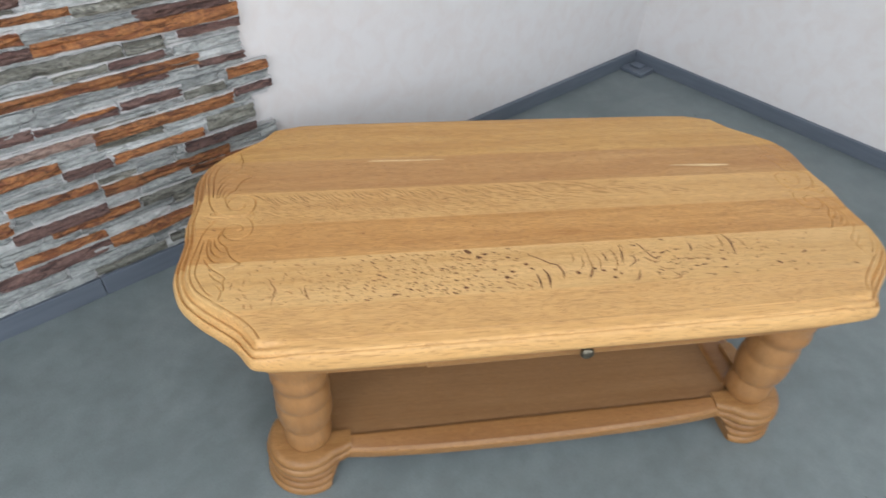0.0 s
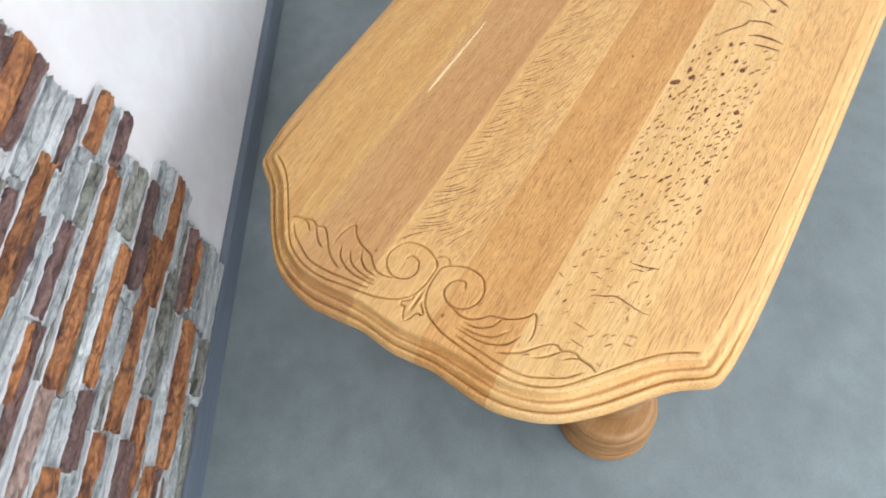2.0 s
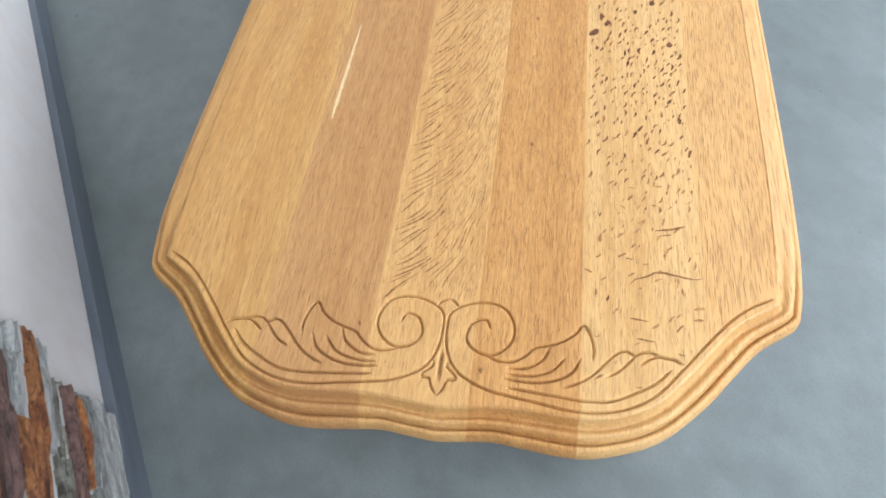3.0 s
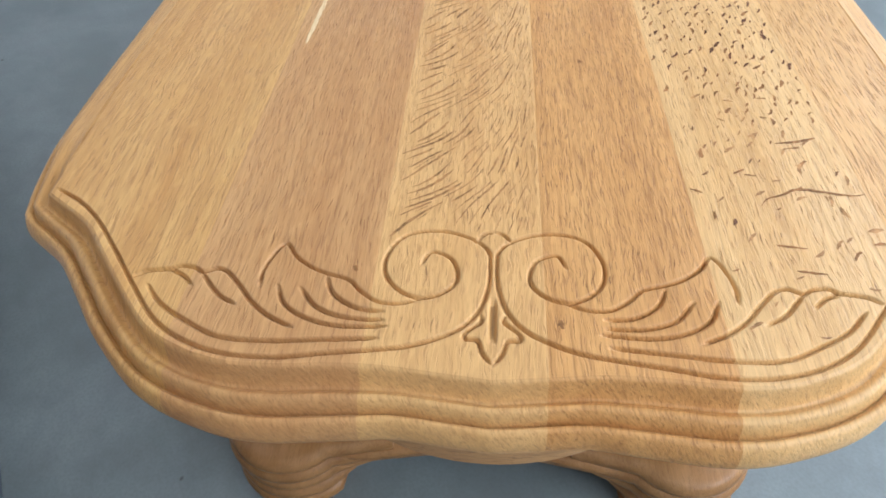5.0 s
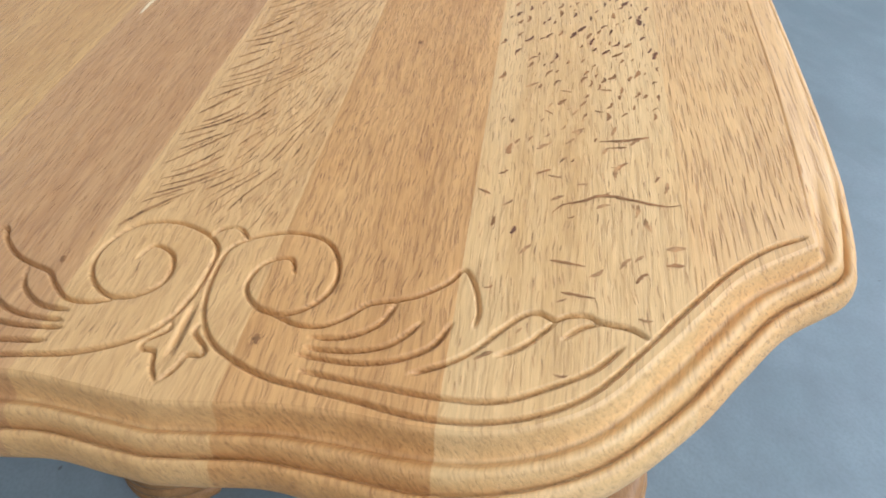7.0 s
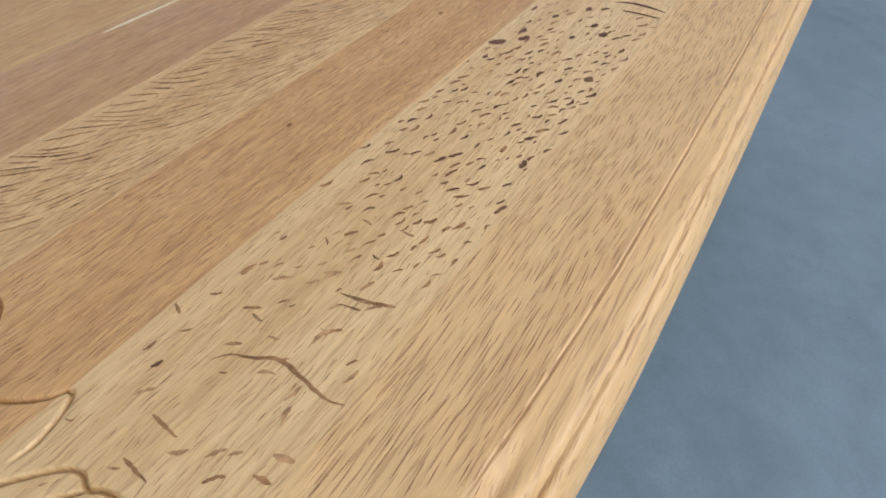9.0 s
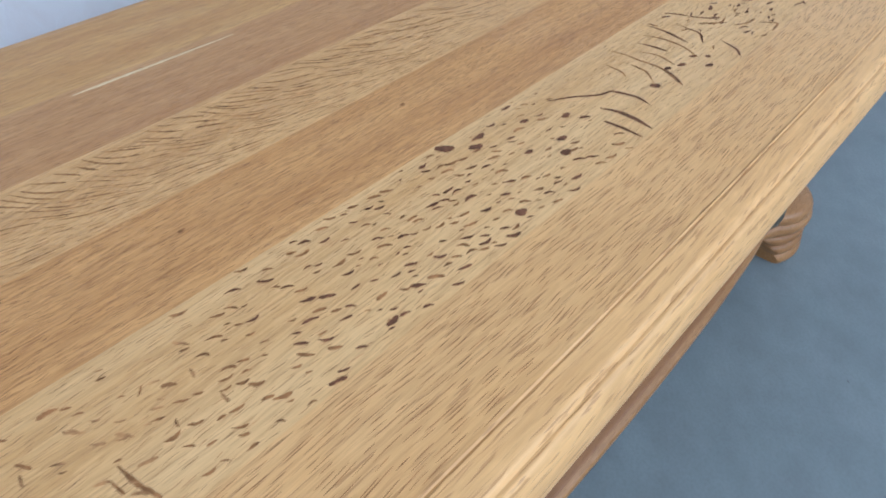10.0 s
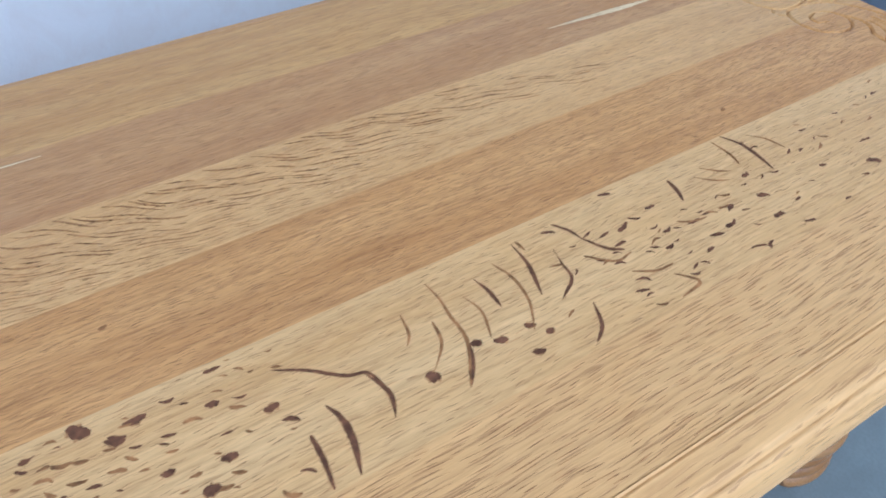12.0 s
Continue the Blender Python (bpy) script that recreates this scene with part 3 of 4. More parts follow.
def bowed_board(line, thick, z0, z1, round_edge=0.003):
    """An upright board that follows a line in plan, thickened to its left. z0: its lower edge, as a function of y."""
    bm = bmesh.new()
    way = np.gradient(line, axis=0)
    way /= np.linalg.norm(way, axis=1)[:, None]
    off = np.c_[-way[:, 1], way[:, 0]] * thick
    loops = []
    for (x, y), (dx, dy) in zip(line, off):
        e, r, low = round_edge / thick, round_edge, z0(y)
        ring = [(0, low + r), (e, low), (1 - e, low), (1, low + r), (1, z1), (0, z1)]
        loops.append([bm.verts.new((x + dx * f, y + dy * f, z)) for f, z in ring])
    for a, b in zip(loops, loops[1:]):
        for k in range(6):
            bm.faces.new((a[k], a[(k + 1) % 6], b[(k + 1) % 6], b[k]))
    bm.faces.new(loops[0][::-1])
    bm.faces.new(loops[-1])
    bmesh.ops.recalc_face_normals(bm, faces=bm.faces[:])
    return bm


def build_aprons():
    z0, z1 = 0.394, TOP - 0.042
    end = spline([(-0.515, 0.19), (-0.575, 0.16), (-0.630, 0.09), (-0.650, 0.0), (-0.630, -0.09), (-0.575, -0.16), (-0.515, -0.19)], 0.01)
    for flip in (1, -1):
        for half in (end[: len(end) // 2 + 1], end[len(end) // 2:]):
            part("end_apron", bowed_board(half * (flip, flip), 0.02, lambda y: 0.341 + 0.055 * min(1, (y / 0.15) ** 4), z1), OAK_CROSS, table)
    for flip in (1, -1):
        side = np.array([(-0.566, -0.279), (-0.54, -0.294), (-0.49, -0.306), (-0.3, -0.3125), (0.0, -0.3145), (0.3, -0.3125), (0.49, -0.306), (0.54, -0.294), (0.566, -0.279)]) * flip
        part("side_apron", bowed_board(spline(side, 0.02), 0.02, lambda y: z0, z1), OAK_FRAME, table)
    drawer = part("drawer", box(bmesh.new(), -0.27, 0.27, -0.3160, -0.309, z0 + 0.001, z1 - 0.004, 0.003), OAK_FRAME, table, "shallow oak drawer front under the top")
    knob = turned([(0.008, 0.0), (0.0085, 0.002), (0.0045, 0.004), (0.0042, 0.011), (0.007, 0.014), (0.0115, 0.018), (0.0125, 0.022),
                   (0.0115, 0.026), (0.0075, 0.029), (0.002, 0.030)], 24)
    ob = part("knob", knob, PEWTER, drawer, "small aged metal drawer knob", smooth=True)
    ob.matrix_basis = pose(0.0, -0.3155, 0.427, 90, 0, 0)


build_aprons()


def build_shelf():
    z0, z1 = 0.058, 0.102
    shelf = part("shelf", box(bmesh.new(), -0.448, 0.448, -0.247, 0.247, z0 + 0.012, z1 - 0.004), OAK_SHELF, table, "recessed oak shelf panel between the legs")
    # rails with an ogee outer edge
    for flip in (1, -1):
        outer = spline(np.array([(-0.475, -0.276), (-0.43, -0.274), (-0.40, -0.276), (-0.36, -0.281), (-0.30, -0.285), (-0.2, -0.290), (0.0, -0.293), (0.2, -0.290),
                                 (0.30, -0.285), (0.36, -0.281), (0.40, -0.276), (0.43, -0.274), (0.475, -0.276)]) * flip, 0.006)
        ends = np.abs(outer[:, 0])
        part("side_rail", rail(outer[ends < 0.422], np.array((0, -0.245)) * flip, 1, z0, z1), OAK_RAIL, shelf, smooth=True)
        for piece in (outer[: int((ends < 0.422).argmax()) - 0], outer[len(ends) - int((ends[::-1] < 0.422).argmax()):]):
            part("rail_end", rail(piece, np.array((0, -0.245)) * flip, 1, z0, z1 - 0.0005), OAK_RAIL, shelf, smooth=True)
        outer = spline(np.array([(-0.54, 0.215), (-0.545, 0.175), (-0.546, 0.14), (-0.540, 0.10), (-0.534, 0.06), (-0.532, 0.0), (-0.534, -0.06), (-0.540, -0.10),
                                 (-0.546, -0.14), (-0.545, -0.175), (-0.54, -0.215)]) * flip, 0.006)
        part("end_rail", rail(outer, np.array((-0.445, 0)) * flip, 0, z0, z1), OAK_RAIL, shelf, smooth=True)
    return shelf


def rail(outer, inner, axis, z0, z1):
    """A shelf rail: straight on the inside, moulded along its curved outside."""
    bm = bmesh.new()
    shape = [(0.0, z1 - 0.002), (0.02, z1), (0.15, z1 - 0.001), (0.50, z1 - 0.005), (0.80, z1 - 0.010), (0.86, z1 - 0.011), (0.90, z1 - 0.0145), (0.95, z1 - 0.0150),
             (1.0, z1 - 0.018), (1.01, z1 - 0.022), (0.98, z1 - 0.026), (0.985, z1 - 0.032), (0.95, z0 + 0.004), (0.90, z0), (0.0, z0)]
    loops = []
    for p in outer:
        q = p.copy()
        q[axis] = inner[axis]
        loops.append([bm.verts.new((*(q + (p - q) * f), z)) for f, z in shape])
    for a, b in zip(loops, loops[1:]):
        for k in range(len(shape)):
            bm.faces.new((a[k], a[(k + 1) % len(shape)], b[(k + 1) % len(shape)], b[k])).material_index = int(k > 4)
    bm.faces.new(loops[0][::-1])
    bm.faces.new(loops[-1])
    bmesh.ops.recalc_face_normals(bm, faces=bm.faces[:])
    return bm


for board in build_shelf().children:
    board.data.materials.append(OAK_FRAME)          # the moulded front takes OAK_FRAME, paler than the flat's OAK_RAIL

# ---- figure of the wood ----


def ribbon(bm, line, width, rough=0.18, halo=None, lift=0.0002):
    """A thin inlaid mark with tapered ends and an uneven edge along a line, with a paler rim where one is given."""
    n = len(line)
    way = np.gradient(line, axis=0)
    way /= np.linalg.norm(way, axis=1)[:, None] + 1e-9
    off = np.c_[-way[:, 1], way[:, 0]]
    skew = np.linspace(0, 1, n) ** random.uniform(0.55, 1.8)
    grow = np.sin(0.08 + skew * (math.pi - 0.16)) ** random.uniform(0.3, 0.8)
    for mesh, wide, z in ((halo, width * 1.12 + 0.0005, TOP + 0.00012), (bm, width, TOP + lift + random.uniform(0.0, 0.0001))):
        if mesh is None:
            continue
        left, right = [], []
        for k in range(n):
            a, b = (0.5 * wide * grow[k] * (1 + rough * random.uniform(-1, 1)) for _ in (0, 1))
            left.append(mesh.verts.new((*(line[k] + off[k] * a), z)))
            right.append(mesh.verts.new((*(line[k] - off[k] * b), z)))
        for k in range(n - 1):
            mesh.faces.new((right[k], right[k + 1], left[k + 1], left[k]))


def dash(bm, x, y, length, angle, width, bend=0.0, halo=None):
    d = np.array((math.cos(angle), math.sin(angle)))
    e = np.array((-d[1], d[0]))
    t = np.linspace(-1, 1, 9)[:, None]
    line = np.array((x, y)) + d * t * length / 2 + e * (t**2 - 0.5 + 0.3 * t**3) * bend * length
    inside = abs(x) + 0.008 < np.interp(abs(y), IN_END[::-1, 1], IN_END[::-1, 0])
    if inside and (abs(x) < 0.52 or cut_depth(line[:, 0], line[:, 1]).max() < 0.0003):
        ribbon(bm, line, width, 0.36, halo)


def figure(name, bm, material, plank):
    ob = part(name, bm, material, plank)
    return tagged(ob, kind="stuff")


def wormy_flecks():
    """Dark pits and rays of the knotty plank."""
    rng = random.Random(11)
    dark, brown, tan, rim = (bmesh.new() for _ in range(4))
    # dense dotted stretch
    spots = []
    while len(spots) < 250:
        x, y = rng.uniform(-0.49, -0.06), rng.uniform(-0.241, -0.131)
        dense = math.exp(-(((x + 0.25) / 0.14) ** 2)) * (1.0 if y < -0.138 - 0.10 * max(0, -0.33 - x) else 0.3)
        if rng.random() < dense + 0.04 and all((x - a) ** 2 + ((y - b) * 1.9) ** 2 > 0.0082**2 for a, b in spots):
            spots.append((x, y))
    for x, y in spots:
        far = abs(x + 0.25) / 0.2
        size = rng.choice((0.004, 0.0055, 0.007, 0.0085, 0.0105))
        dash(dark if rng.random() > 0.3 + far * 0.5 and x > -0.37 else brown, x, y, size, rng.gauss(-0.38, 0.20), size * rng.uniform(0.16, 0.27), rng.uniform(-0.2, 0.2), rim)
    # big pits, millimetres: place, length, width
    for x, y, s, w in ((-174, -136, 15, 8), (-193, -226, 9, 6.5), (-316, -231, 9, 4), (14, -208, 9, 7), (48, -201, 7, 5), (62, -207, 9, 5), (84, -207, 8, 4),
                       (77, -226, 9, 4), (92, -217, 6, 4), (-544, -152, 6, 2), (-145, -145, 13, 5), (-157, -153, 12, 5), (-104, -195, 9, 5), (-117, -208, 9, 6),
                       (-135, -187, 8, 4), (-104, -158, 8, 4), (-75, -178, 9, 5), (-202, -140, 6, 3)):
        dash(dark, x / 1000, y / 1000, s / 1000, rng.gauss(-0.3, 0.2), w / 1000, 0.1, rim)
    for x, y, s, w in ((192, -170, 13, 5), (179, -182, 10, 4), (223, -164, 9, 4), (216, -189, 8, 4), (206, -202, 8, 4), (272, -196, 9, 5), (303, -199, 10, 6),
                       (259, -208, 12, 5), (227, -219, 8, 4), (295, -220, 10, 5), (266, -237, 9, 4), (204, -135, 10, 4), (143, -146, 10, 4), (311, -175, 8, 5),
                       (408, -216, 12, 8), (475, -192, 14, 6), (437, -216, 10, 4), (371, -199, 7, 4), (321, -215, 6, 3), (352, -234, 6, 3), (388, -223, 6, 3)):
        dash(dark, x / 1000, y / 1000, s / 1000, rng.gauss(-0.15, 0.35), w / 1350, rng.uniform(-0.15, 0.2))
    # scattered pits towards the far end
    for _ in range(46):
        x, y = rng.gauss(0.22, 0.06), rng.uniform(-0.238, -0.16)
        s = rng.uniform(0.005, 0.011)
        dash(dark if rng.random() > 0.3 else brown, x, y, s, rng.gauss(-0.15, 0.35), s * 0.24, rng.uniform(-0.2, 0.2))
    for _ in range(26):
        x, y = rng.gauss(0.43, 0.06), rng.uniform(-0.24, -0.14)
        s = rng.uniform(0.005, 0.010)
        dash(dark if rng.random() > 0.4 else brown, x, y, s, rng.gauss(0.0, 0.5), s * 0.28, rng.uniform(-0.2, 0.2))
    # long rays, millimetres
    for line, w in (([(-48, -193), (-43, -206), (-43, -222), (-47, -241)], 3.8), ([(-62, -206), (-61, -223), (-62, -241)], 2.6),
                    ([(-67, -154), (-49, -165), (-30, -181), (-18, -186), (-13, -205), (-17, -221)], 2.2), ([(-20, -185), (-13, -204), (-16, -219)], 2.8),
                    ([(44, -142), (46, -158), (45, -174), (44, -197), (29, -226)], 2.0), ([(45, -196), (40, -210), (30, -225)], 2.6),
                    ([(74, -156), (77, -170), (77, -186)], 2.6), ([(114, -142), (113, -164), (105, -191)], 2.8), ([(118, -141), (119, -152)], 2.0),
                    ([(136, -162), (133, -176), (130, -190), (114, -201)], 2.2), ([(334, -128), (340, -146), (339, -163), (335, -182)], 3.2),
                    ([(256, -148), (254, -160), (249, -172)], 3.0), ([(129, -213), (122, -230), (111, -239)], 2.4), ([(322, -130), (322, -150), (318, -164)], 2.0),
                    ([(18, -157), (16, -173), (11, -181)], 1.6), ([(33, -172), (30, -190), (17, -205)], 1.8), ([(160, -164), (168, -180), (178, -188)], 2.4),
                    ([(190, -222), (199, -236), (180, -240)], 2.0), ([(92, -150), (97, -168), (95, -190), (84, -212)], 1.8), ([(150, -140), (157, -152), (160, -166)], 2.2),
                    ([(288, -150), (297, -160), (306, -166)], 1.5), ([(276, -156), (286, -167), (296, -173)], 1.5), ([(352, -138), (362, -150), (366, -168)], 1.6),
                    ([(60, -165), (64, -182), (58, -203)], 1.5), ([(228, -186), (238, -192), (250, -194)], 1.8), ([(168, -206), (182, -214), (196, -215)], 1.6), ([(150, -178), (165, -193), (180, -192)], 1.6)):
        ribbon(dark if w > 2.1 else brown, spline(np.array(line) / 1000, 0.002), w / 1000, 0.2, rim)
    for line, w in (([(-529, -172), (-522, -178), (-518, -188), (-512, -200), (-514, -215), (-517, -233), (-515, -242)], 2.4),
                    ([(-464, -199), (-462, -213), (-457, -229)], 2.6), ([(-470, -203), (-468, -215)], 1.6), ([(-549, -231), (-547, -241)], 3.5),
                    ([(-560, -230), (-559, -239)], 3.0), ([(-565, -190), (-563, -172)], 1.8), ([(-585, -195), (-583, -178)], 1.8)):
        ribbon(brown if w < 3.2 else tan, spline(np.array(line) / 1000, 0.002), w / 1000, 0.3)
    # fainter flecks near the carved end
    for _ in range(70):
        x, y = rng.uniform(-0.63, -0.40), rng.uniform(-0.238, -0.133)
        s = rng.uniform(0.004, 0.011)
        dash(tan if rng.random() < 0.6 else brown, x, y, s, rng.gauss(-0.8, 0.45), s * 0.22, rng.uniform(-0.15, 0.15))
    plank = planks[4]
    figure("rim_figure", rim, FLECK_TAN, plank)
    figure("dark_fleck_figure", dark, FLECK_DARK, plank)
    figure("brown_fleck_figure", brown, FLECK_BROWN, plank)
    figure("tan_fleck_figure", tan, FLECK_TAN, plank)


def ripple_rays():
    """Slanting medullary rays of the rippled plank: steep on one side, they flow into the grain on the other and fade towards the far end."""
    rng = random.Random(5)
    fine, soft = bmesh.new(), bmesh.new()

    def lean(x, y):
        side = min(1, max(0, (y + 0.029) / 0.085))
        near = min(1, max(0.0, (0.04 - x) / 0.40))
        return -radians(8 + (13 + 30 * near) * side + (11 * math.sin(x * 118 + y * 25) + 5 * math.sin(x * 47 + 1)) * (0.5 + 0.5 * side))

    cells = {}

    def crowded(p, gap):
        i, j = int(p[0] // 0.0055), int(p[1] // 0.0055)
        return any((p[0] - q[0]) ** 2 + (p[1] - q[1]) ** 2 < gap * gap for a in (i - 1, i, i + 1) for b in (j - 1, j, j + 1) for q in cells.get((a, b), ()))

    def keep(line, mesh, wide):
        line_x, line_y = np.array(line).T
        if len(line) > 3 and (line_x[0] > -0.54 or cut_depth(line_x, line_y).max() < 0.0003):
            for p in line:
                cells.setdefault((int(p[0] // 0.0055), int(p[1] // 0.0055)), []).append(p)
            ribbon(mesh, np.array(line), wide, 0.4)

    # strong rays flow in from one joint, wave across the plank and break here and there
    x = -0.66
    while x < 0.20:
        x += rng.uniform(0.0058, 0.0092)
        at, line, left, drift = np.array((x, rng.uniform(0.058, 0.069))), [], rng.randint(10, 24), 0.0
        fade = min(1, max(0.1, (0.22 - x) / 0.34))
        for _ in range(90):
            drift = 0.85 * drift + rng.gauss(0, 0.010)
            a = lean(*at) + drift
            at = at + 0.0024 * np.array((math.cos(a), math.sin(a)))
            if at[1] < -0.028 or (at[1] < 0.012 and rng.random() < 0.03) or crowded(at, 0.0026):
                break
            left -= 1
            if left > 0:
                line.append(at)
            elif left < -rng.randint(0, 2):
                side = 1 if at[1] > 0.012 else 0.65
                if rng.random() < 0.35 + 0.65 * fade and -0.585 < line[0][0]:
                    keep(line, fine if rng.random() < fade * (0.9 if side == 1 else 0.5) else soft, rng.uniform(0.0015, 0.0025) * side)
                line, left = [], rng.randint(10, 24)
    # finer ones between them
    for _ in range(1800):
        x, y = rng.uniform(-0.575, 0.20), min(rng.uniform(-0.027, 0.070), rng.uniform(-0.027, 0.070))
        gap = 0.0027
        if rng.random() > min(1, max(0.05, (0.20 - x) / 0.36)) or (y > 0.022 and rng.random() < 0.85) or crowded((x, y), gap):
            continue
        line = [np.array((x, y))]
        for _ in range(rng.randint(4, 9)):
            a = lean(*line[-1])
            step = line[-1] + 0.0026 * np.array((math.cos(a), math.sin(a)))
            if not -0.0295 < step[1] < 0.0705 or crowded(step, gap * 0.75):
                break
            line.append(step)
        keep(line, soft, rng.uniform(0.0005, 0.0009))
    figure("ray_figure", fine, RAY_BROWN, planks[2])
    figure("soft_ray_figure", soft, FLECK_TAN, planks[2])


def open_pores():
    """Open pores of the coarser planks: short cuts, one behind the other in wavering rows along the grain."""
    rng = random.Random(21)
    kinds = (  # plank, from and to across it, row spacing, length, gap, sway, ripple, colour
        (5, -0.313, -0.245, 0.0028, (0.008, 0.024), (0.004, 0.016), 0.0012, 0.0, PORE_STRAW),
        (3, -0.126, -0.032, 0.0023, (0.005, 0.015), (0.002, 0.010), 0.0016, 0.0005, PORE_BROWN),
        (4, -0.241, -0.130, 0.0032, (0.005, 0.014), (0.004, 0.020), 0.0016, 0.0003, PORE_TAN),
        (1, 0.073, 0.180, 0.0027, (0.007, 0.022), (0.003, 0.018), 0.0020, 0.0003, PORE_BROWN),
        (0, 0.184, 0.300, 0.0032, (0.008, 0.026), (0.004, 0.024), 0.0040, 0.0002, PORE_TAN),
        (2, -0.028, 0.069, 0.0034, (0.005, 0.012), (0.008, 0.030), 0.0014, 0.0003, PORE_TAN))
    for plank, y0, y1, row, longs, gaps, sway, ripple, colour in kinds:
        bm = bmesh.new()
        y = y0
        while y < y1:
            x = -0.65 + rng.uniform(0, 0.02)
            phase = rng.gauss(0, 0.35)
            while x < 0.65:
                size = rng.uniform(*longs)
                at = np.linspace(x, x + size, 5)
                across = y + sway * np.sin(at * 38 + y * 30 + plank) + 0.5 * sway * np.sin(at * 91 + 2 * plank + phase) + ripple * np.sin(at * 420 + y * 90) + rng.gauss(0, 0.0003)
                x += size + rng.uniform(*gaps) * (1 + 1.2 * max(0, math.sin(y * 260 + 4 * math.sin(x * 7 + plank))))
                if not (y0 <= across.min() and across.max() <= y1):
                    continue
                if np.abs(at).max() + 0.008 > np.interp(abs(y), IN_END[::-1, 1], IN_END[::-1, 0]):
                    continue
                if np.abs(at).max() < 0.52 or cut_depth(at, across).max() < 0.0003:
                    ribbon(bm, np.c_[at, across], rng.uniform(0.0003, 0.0007), 0.25, lift=0.00006)
            y += row * rng.uniform(0.7, 1.3)
        figure("pore_figure", bm, colour, planks[plank])


def sapwood_streaks():
    pale = bmesh.new()
    ribbon(pale, spline([(-0.336, 0.1705), (-0.30, 0.1695), (-0.25, 0.1685), (-0.20, 0.1675), (-0.170, 0.167)], 0.004), 0.0042, 0.2)
    ribbon(pale, spline([(0.336, 0.112), (0.38, 0.110), (0.43, 0.107), (0.480, 0.105)], 0.004), 0.008, 0.2)
    figure("sapwood_figure", pale, SAPWOOD, planks[1])
    knots = bmesh.new()
    for x, y, s in ((-0.151, -0.065, 0.006), (-0.359, -0.069, 0.006), (0.367, -0.102, 0.007), (-0.628, -0.038, 0.006), (-0.593, 0.083, 0.005)):
        dash(knots, x, y, s, 0.3, s * 0.6)
    figure("pin_knot_figure", knots, FLECK_BROWN, planks[3])


wormy_flecks()
ripple_rays()
open_pores()
sapwood_streaks()

# ---- stone cladding ----


def split_face(length, high, deep, rng, rough=0.0022):
    """A rough split stone: layered front with chipped ledges and an irregular outline."""
    nx, nz = max(4, min(16, int(length / 0.019) + 2)), 6
    bm = bmesh.new()
    ledge = [rng.uniform(-1.3, 1.3) * rough for _ in range(nz)]
    front = []
    for i in range(nx):
        row = []
        for k in range(nz):
            u, v = i / (nx - 1), k / (nz - 1)
            edge = i in (0, nx - 1) or k in (0, nz - 1)
            if rng.random() < 0.14:
                ledge[k] = rng.uniform(-1.5, 1.5) * rough
            row.append(bm.verts.new((length * (u - 0.5) + (rng.uniform(-0.006, 0.006) * min(1, length / 0.1) if 0 < u < 1 else rng.uniform(-0.003, 0.003)),
                                     min(-0.003, -deep + (0.0035 if edge else 0.0) + ledge[k] + rng.uniform(-0.5, 0.5) * rough),
                                     high * (v - 0.5) + rng.uniform(-0.0018, 0.0018) * (1 if 0 < v < 1 else 0.9))))
        front.append(row)
    for i in range(nx - 1):
        for k in range(nz - 1):
            bm.faces.new((front[i][k], front[i + 1][k], front[i + 1][k + 1], front[i][k + 1]))
    rim = [front[i][0] for i in range(nx)] + front[-1][1:-1] + [front[i][-1] for i in range(nx - 1, -1, -1)] + front[0][-2:0:-1]
    back = [bm.verts.new((v.co.x, 0.0, v.co.z)) for v in rim]
    for k in range(len(rim)):
        j = (k + 1) % len(rim)
        bm.faces.new((rim[j], rim[k], back[k], back[j]))
    bmesh.ops.recalc_face_normals(bm, faces=bm.faces[:])
    return bm


# coloured stones: colour, start and end along the wall, height of the middle, thickness, all in millimetres
ACCENTS = """r 257 477 690 30;o 47 493 665 29;r 341 494 635 16;r 375 494 553 17;r 180 302 600 15;d 63 174 599 13;o -71 377 569 22;r 185 297 556 21
o 442 552 511 24;r 450 556 458 20;r 177 319 501 22;d 324 429 485 21;o 100 444 445 26;o 65 165 504 9;r -6 168 498 11;o 128 351 380 22
d 362 497 394 43;r 295 495 349 24;p -160 104 452 18;r 14 120 377 20;o -182 12 404 28;o 81 407 307 26;o 293 557 279 22;d 156 369 242 25
o -118 72 330 18;r -130 76 261 25;o -57 148 241 23;o 57 312 161 29;d 196 301 99 24;o -229 -123 300 27;o -149 52 196 17;r -223 56 155 32
o -296 -226 155 27;o -57 39 696 21;r -67 48 664 22;o -41 141 730 16;r -25 60 763 18;d 142 393 725 20;r -86 -10 498 22
g 504 552 319 14;r 317 487 207 20;o 337 477 182 14;r -330 -180 235 22;o -420 -210 190 24;r -460 -320 285 24;o -520 -360 360 26
r -330 -210 440 24;o -470 -250 505 26;r -300 -150 595 26;o -480 -200 640 24;d -420 -180 550 20;p -520 -350 585 24;r -560 -420 435 22
o 160 420 775 26;r -260 -60 805 24;d 60 250 815 22;r 300 480 835 24;o -90 130 865 26"""


def edge_of_cladding(z):
    """Where the interlocking edge of the cladding ends at a height."""
    for top, end in ((0.085, 0.490), (0.235, 0.502), (0.338, 0.558), (0.430, 0.497), (0.522, 0.554), (0.78, 0.492), (0.86, 0.548)):
        if z < top:
            return end
    return 0.497


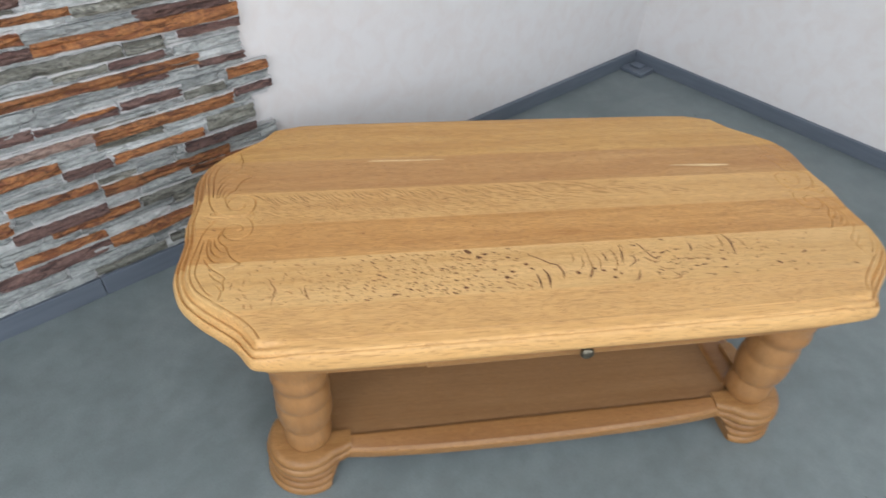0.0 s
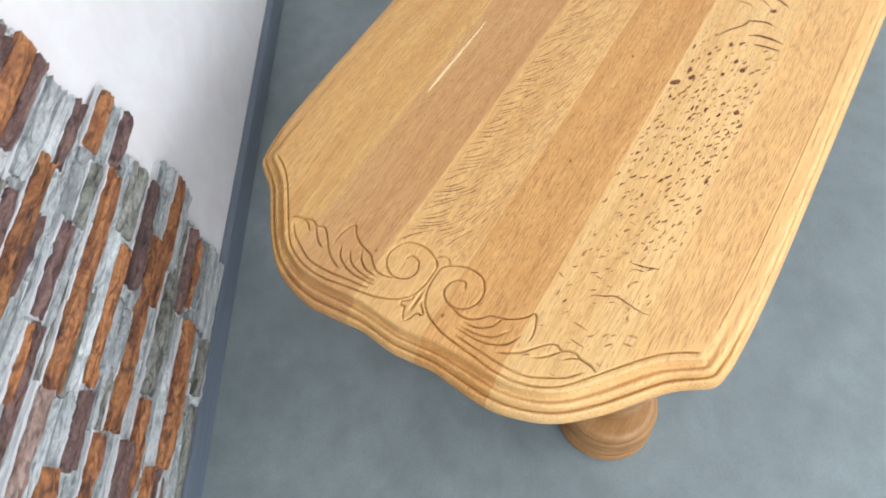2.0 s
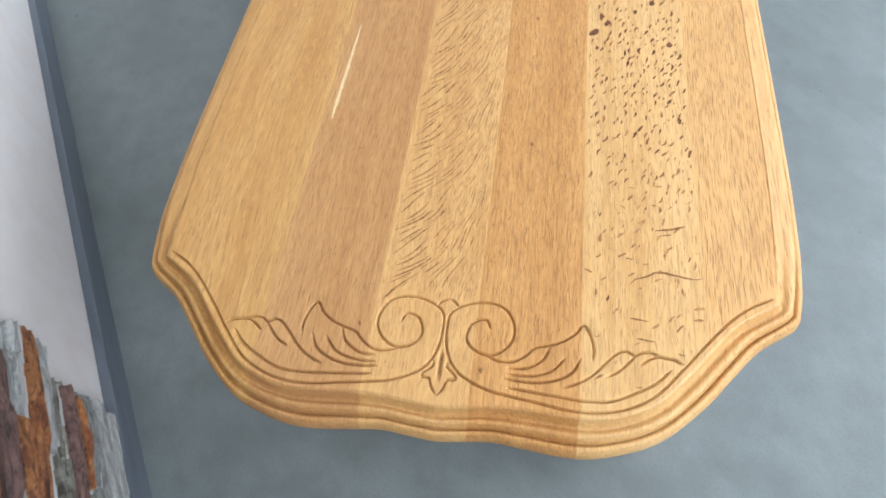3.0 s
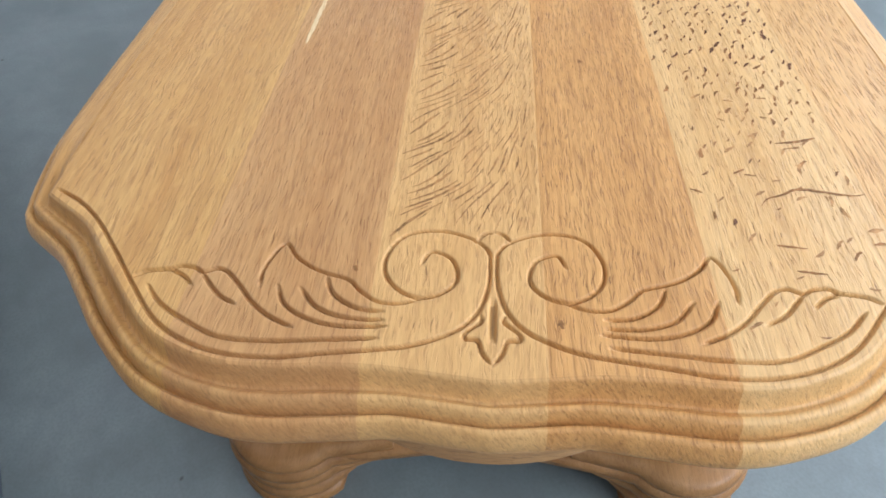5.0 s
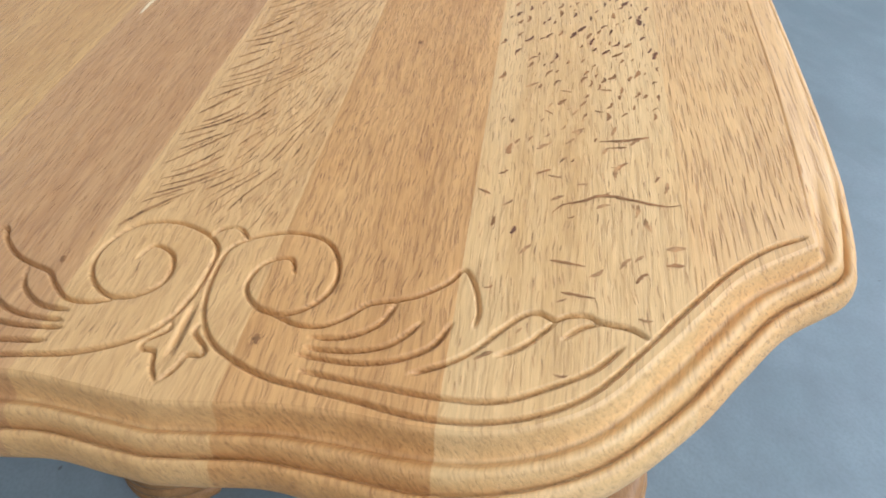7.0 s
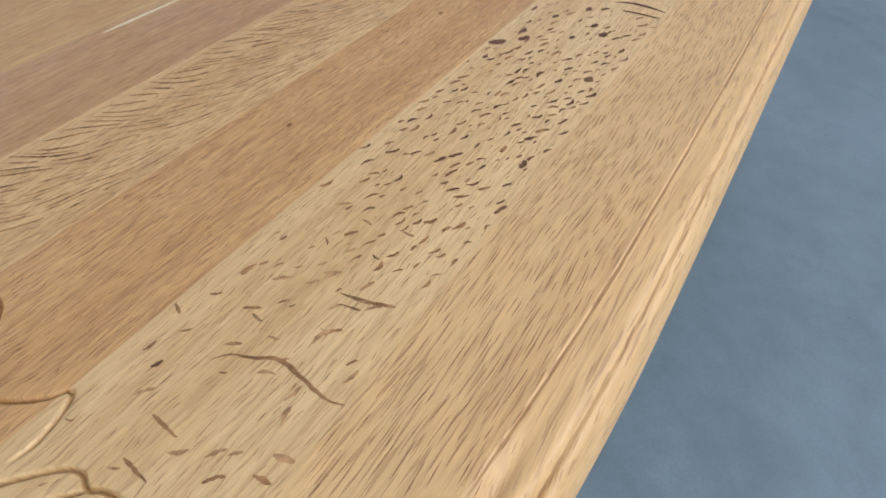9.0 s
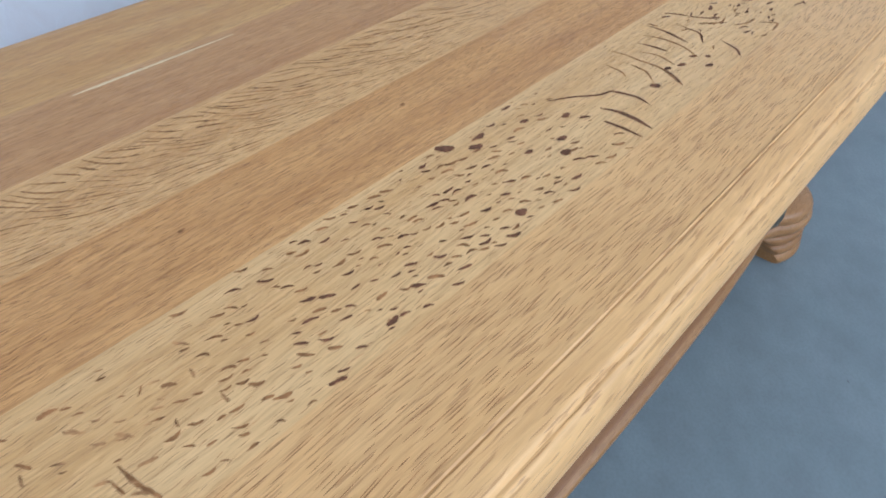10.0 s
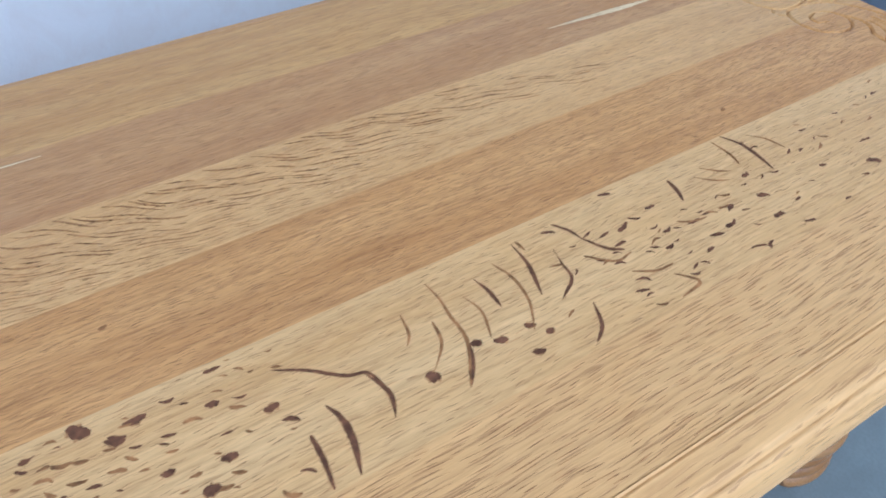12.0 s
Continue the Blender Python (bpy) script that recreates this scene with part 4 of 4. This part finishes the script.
def build_cladding():
    rng = random.Random(3)
    bed = bmesh.new()
    z = 0.063
    while z < 1.30:
        box(bed, -1.6, edge_of_cladding(z + 0.014) - 0.006, -0.010, -0.0005, z, z + 0.0279)
        z += 0.028
    # mortar squeezed out round the coloured stones
    for item in ACCENTS.replace("\n", ";").split(";"):
        s0, s1, mid, high = (float(q) / 1000 for q in item.split()[1:])
        lip, h = rng.uniform(0.0025, 0.0045), high / 2 + rng.uniform(0.0025, 0.0045)
        steps = max(4, int((s1 - s0) / 0.02))
        for a in range(steps):
            u0, u1 = s0 - lip + (s1 - s0 + 2 * lip) * a / steps, s0 - lip + (s1 - s0 + 2 * lip) * (a + 1) / steps
            box(bed, u0, u1, -rng.uniform(0.0165, 0.0195), -0.0102, max(0.064, mid - h - rng.uniform(0, 0.0015)), mid + h + rng.uniform(0, 0.0015))
    clad = part("mortar_bed", bed, GROUT, wall_north, "pale mortar behind split stone strips")

    def lay(c, s0, s1, mid, high, deep, rough=0.0022):
        ob = part("stone", split_face(s1 - s0, high, deep, rng, rough), STONES[c], wall_north)
        ob.matrix_basis = pose((s0 + s1) / 2, -0.0065, mid, rng.uniform(-1.5, 1.5), rng.uniform(-0.35, 0.35), rng.uniform(-0.5, 0.5))
        return ob

    accents = []
    for item in ACCENTS.replace("\n", ";").split(";"):
        c, *v = item.split()
        s0, s1, mid, high = (float(q) / 1000 for q in v)
        accents.append((s0, s1, mid, high))
        lay(c, s0, s1, mid, high, rng.uniform(0.0195, 0.0250), 0.0034)
    rest = bmesh.new()
    z = 0.064
    while z < 1.28:
        high = rng.choice((0.022, 0.027, 0.031, 0.035))
        mid, end = z + high / 2, edge_of_cladding(z + high / 2)
        s = end
        while s > -1.58:
            long = rng.uniform(0.08, 0.30)
            s0 = max(-1.6, s - long)
            covered = any(a - 0.01 < s0 and s < b + 0.01 and abs(mid - m) < h * 0.4 for a, b, m, h in accents)
            if not covered:
                near = s > -0.52 and mid < 0.86
                c = rng.choice("ggwggwgd") if near else rng.choice("ggwororgd")
                if near:
                    lay(c, s0 + 0.002, s - 0.002, mid, high - 0.004, rng.uniform(0.0085, 0.0150))
                elif rng.random() < 0.97:
                    slab = split_face(s - s0 - 0.003, high - 0.003, rng.uniform(0.008, 0.016), rng)
                    slab.transform(pose((s0 + s) / 2, -0.0065, mid))
                    data = bpy.data.meshes.new("slab")
                    slab.to_mesh(data)
                    slab.free()
                    rest.from_mesh(data)
                    bpy.data.meshes.remove(data)
            s = s0
        z += high
    tagged(part("stone_field", rest, STONES["g"], wall_north), kind="stuff")


build_cladding()
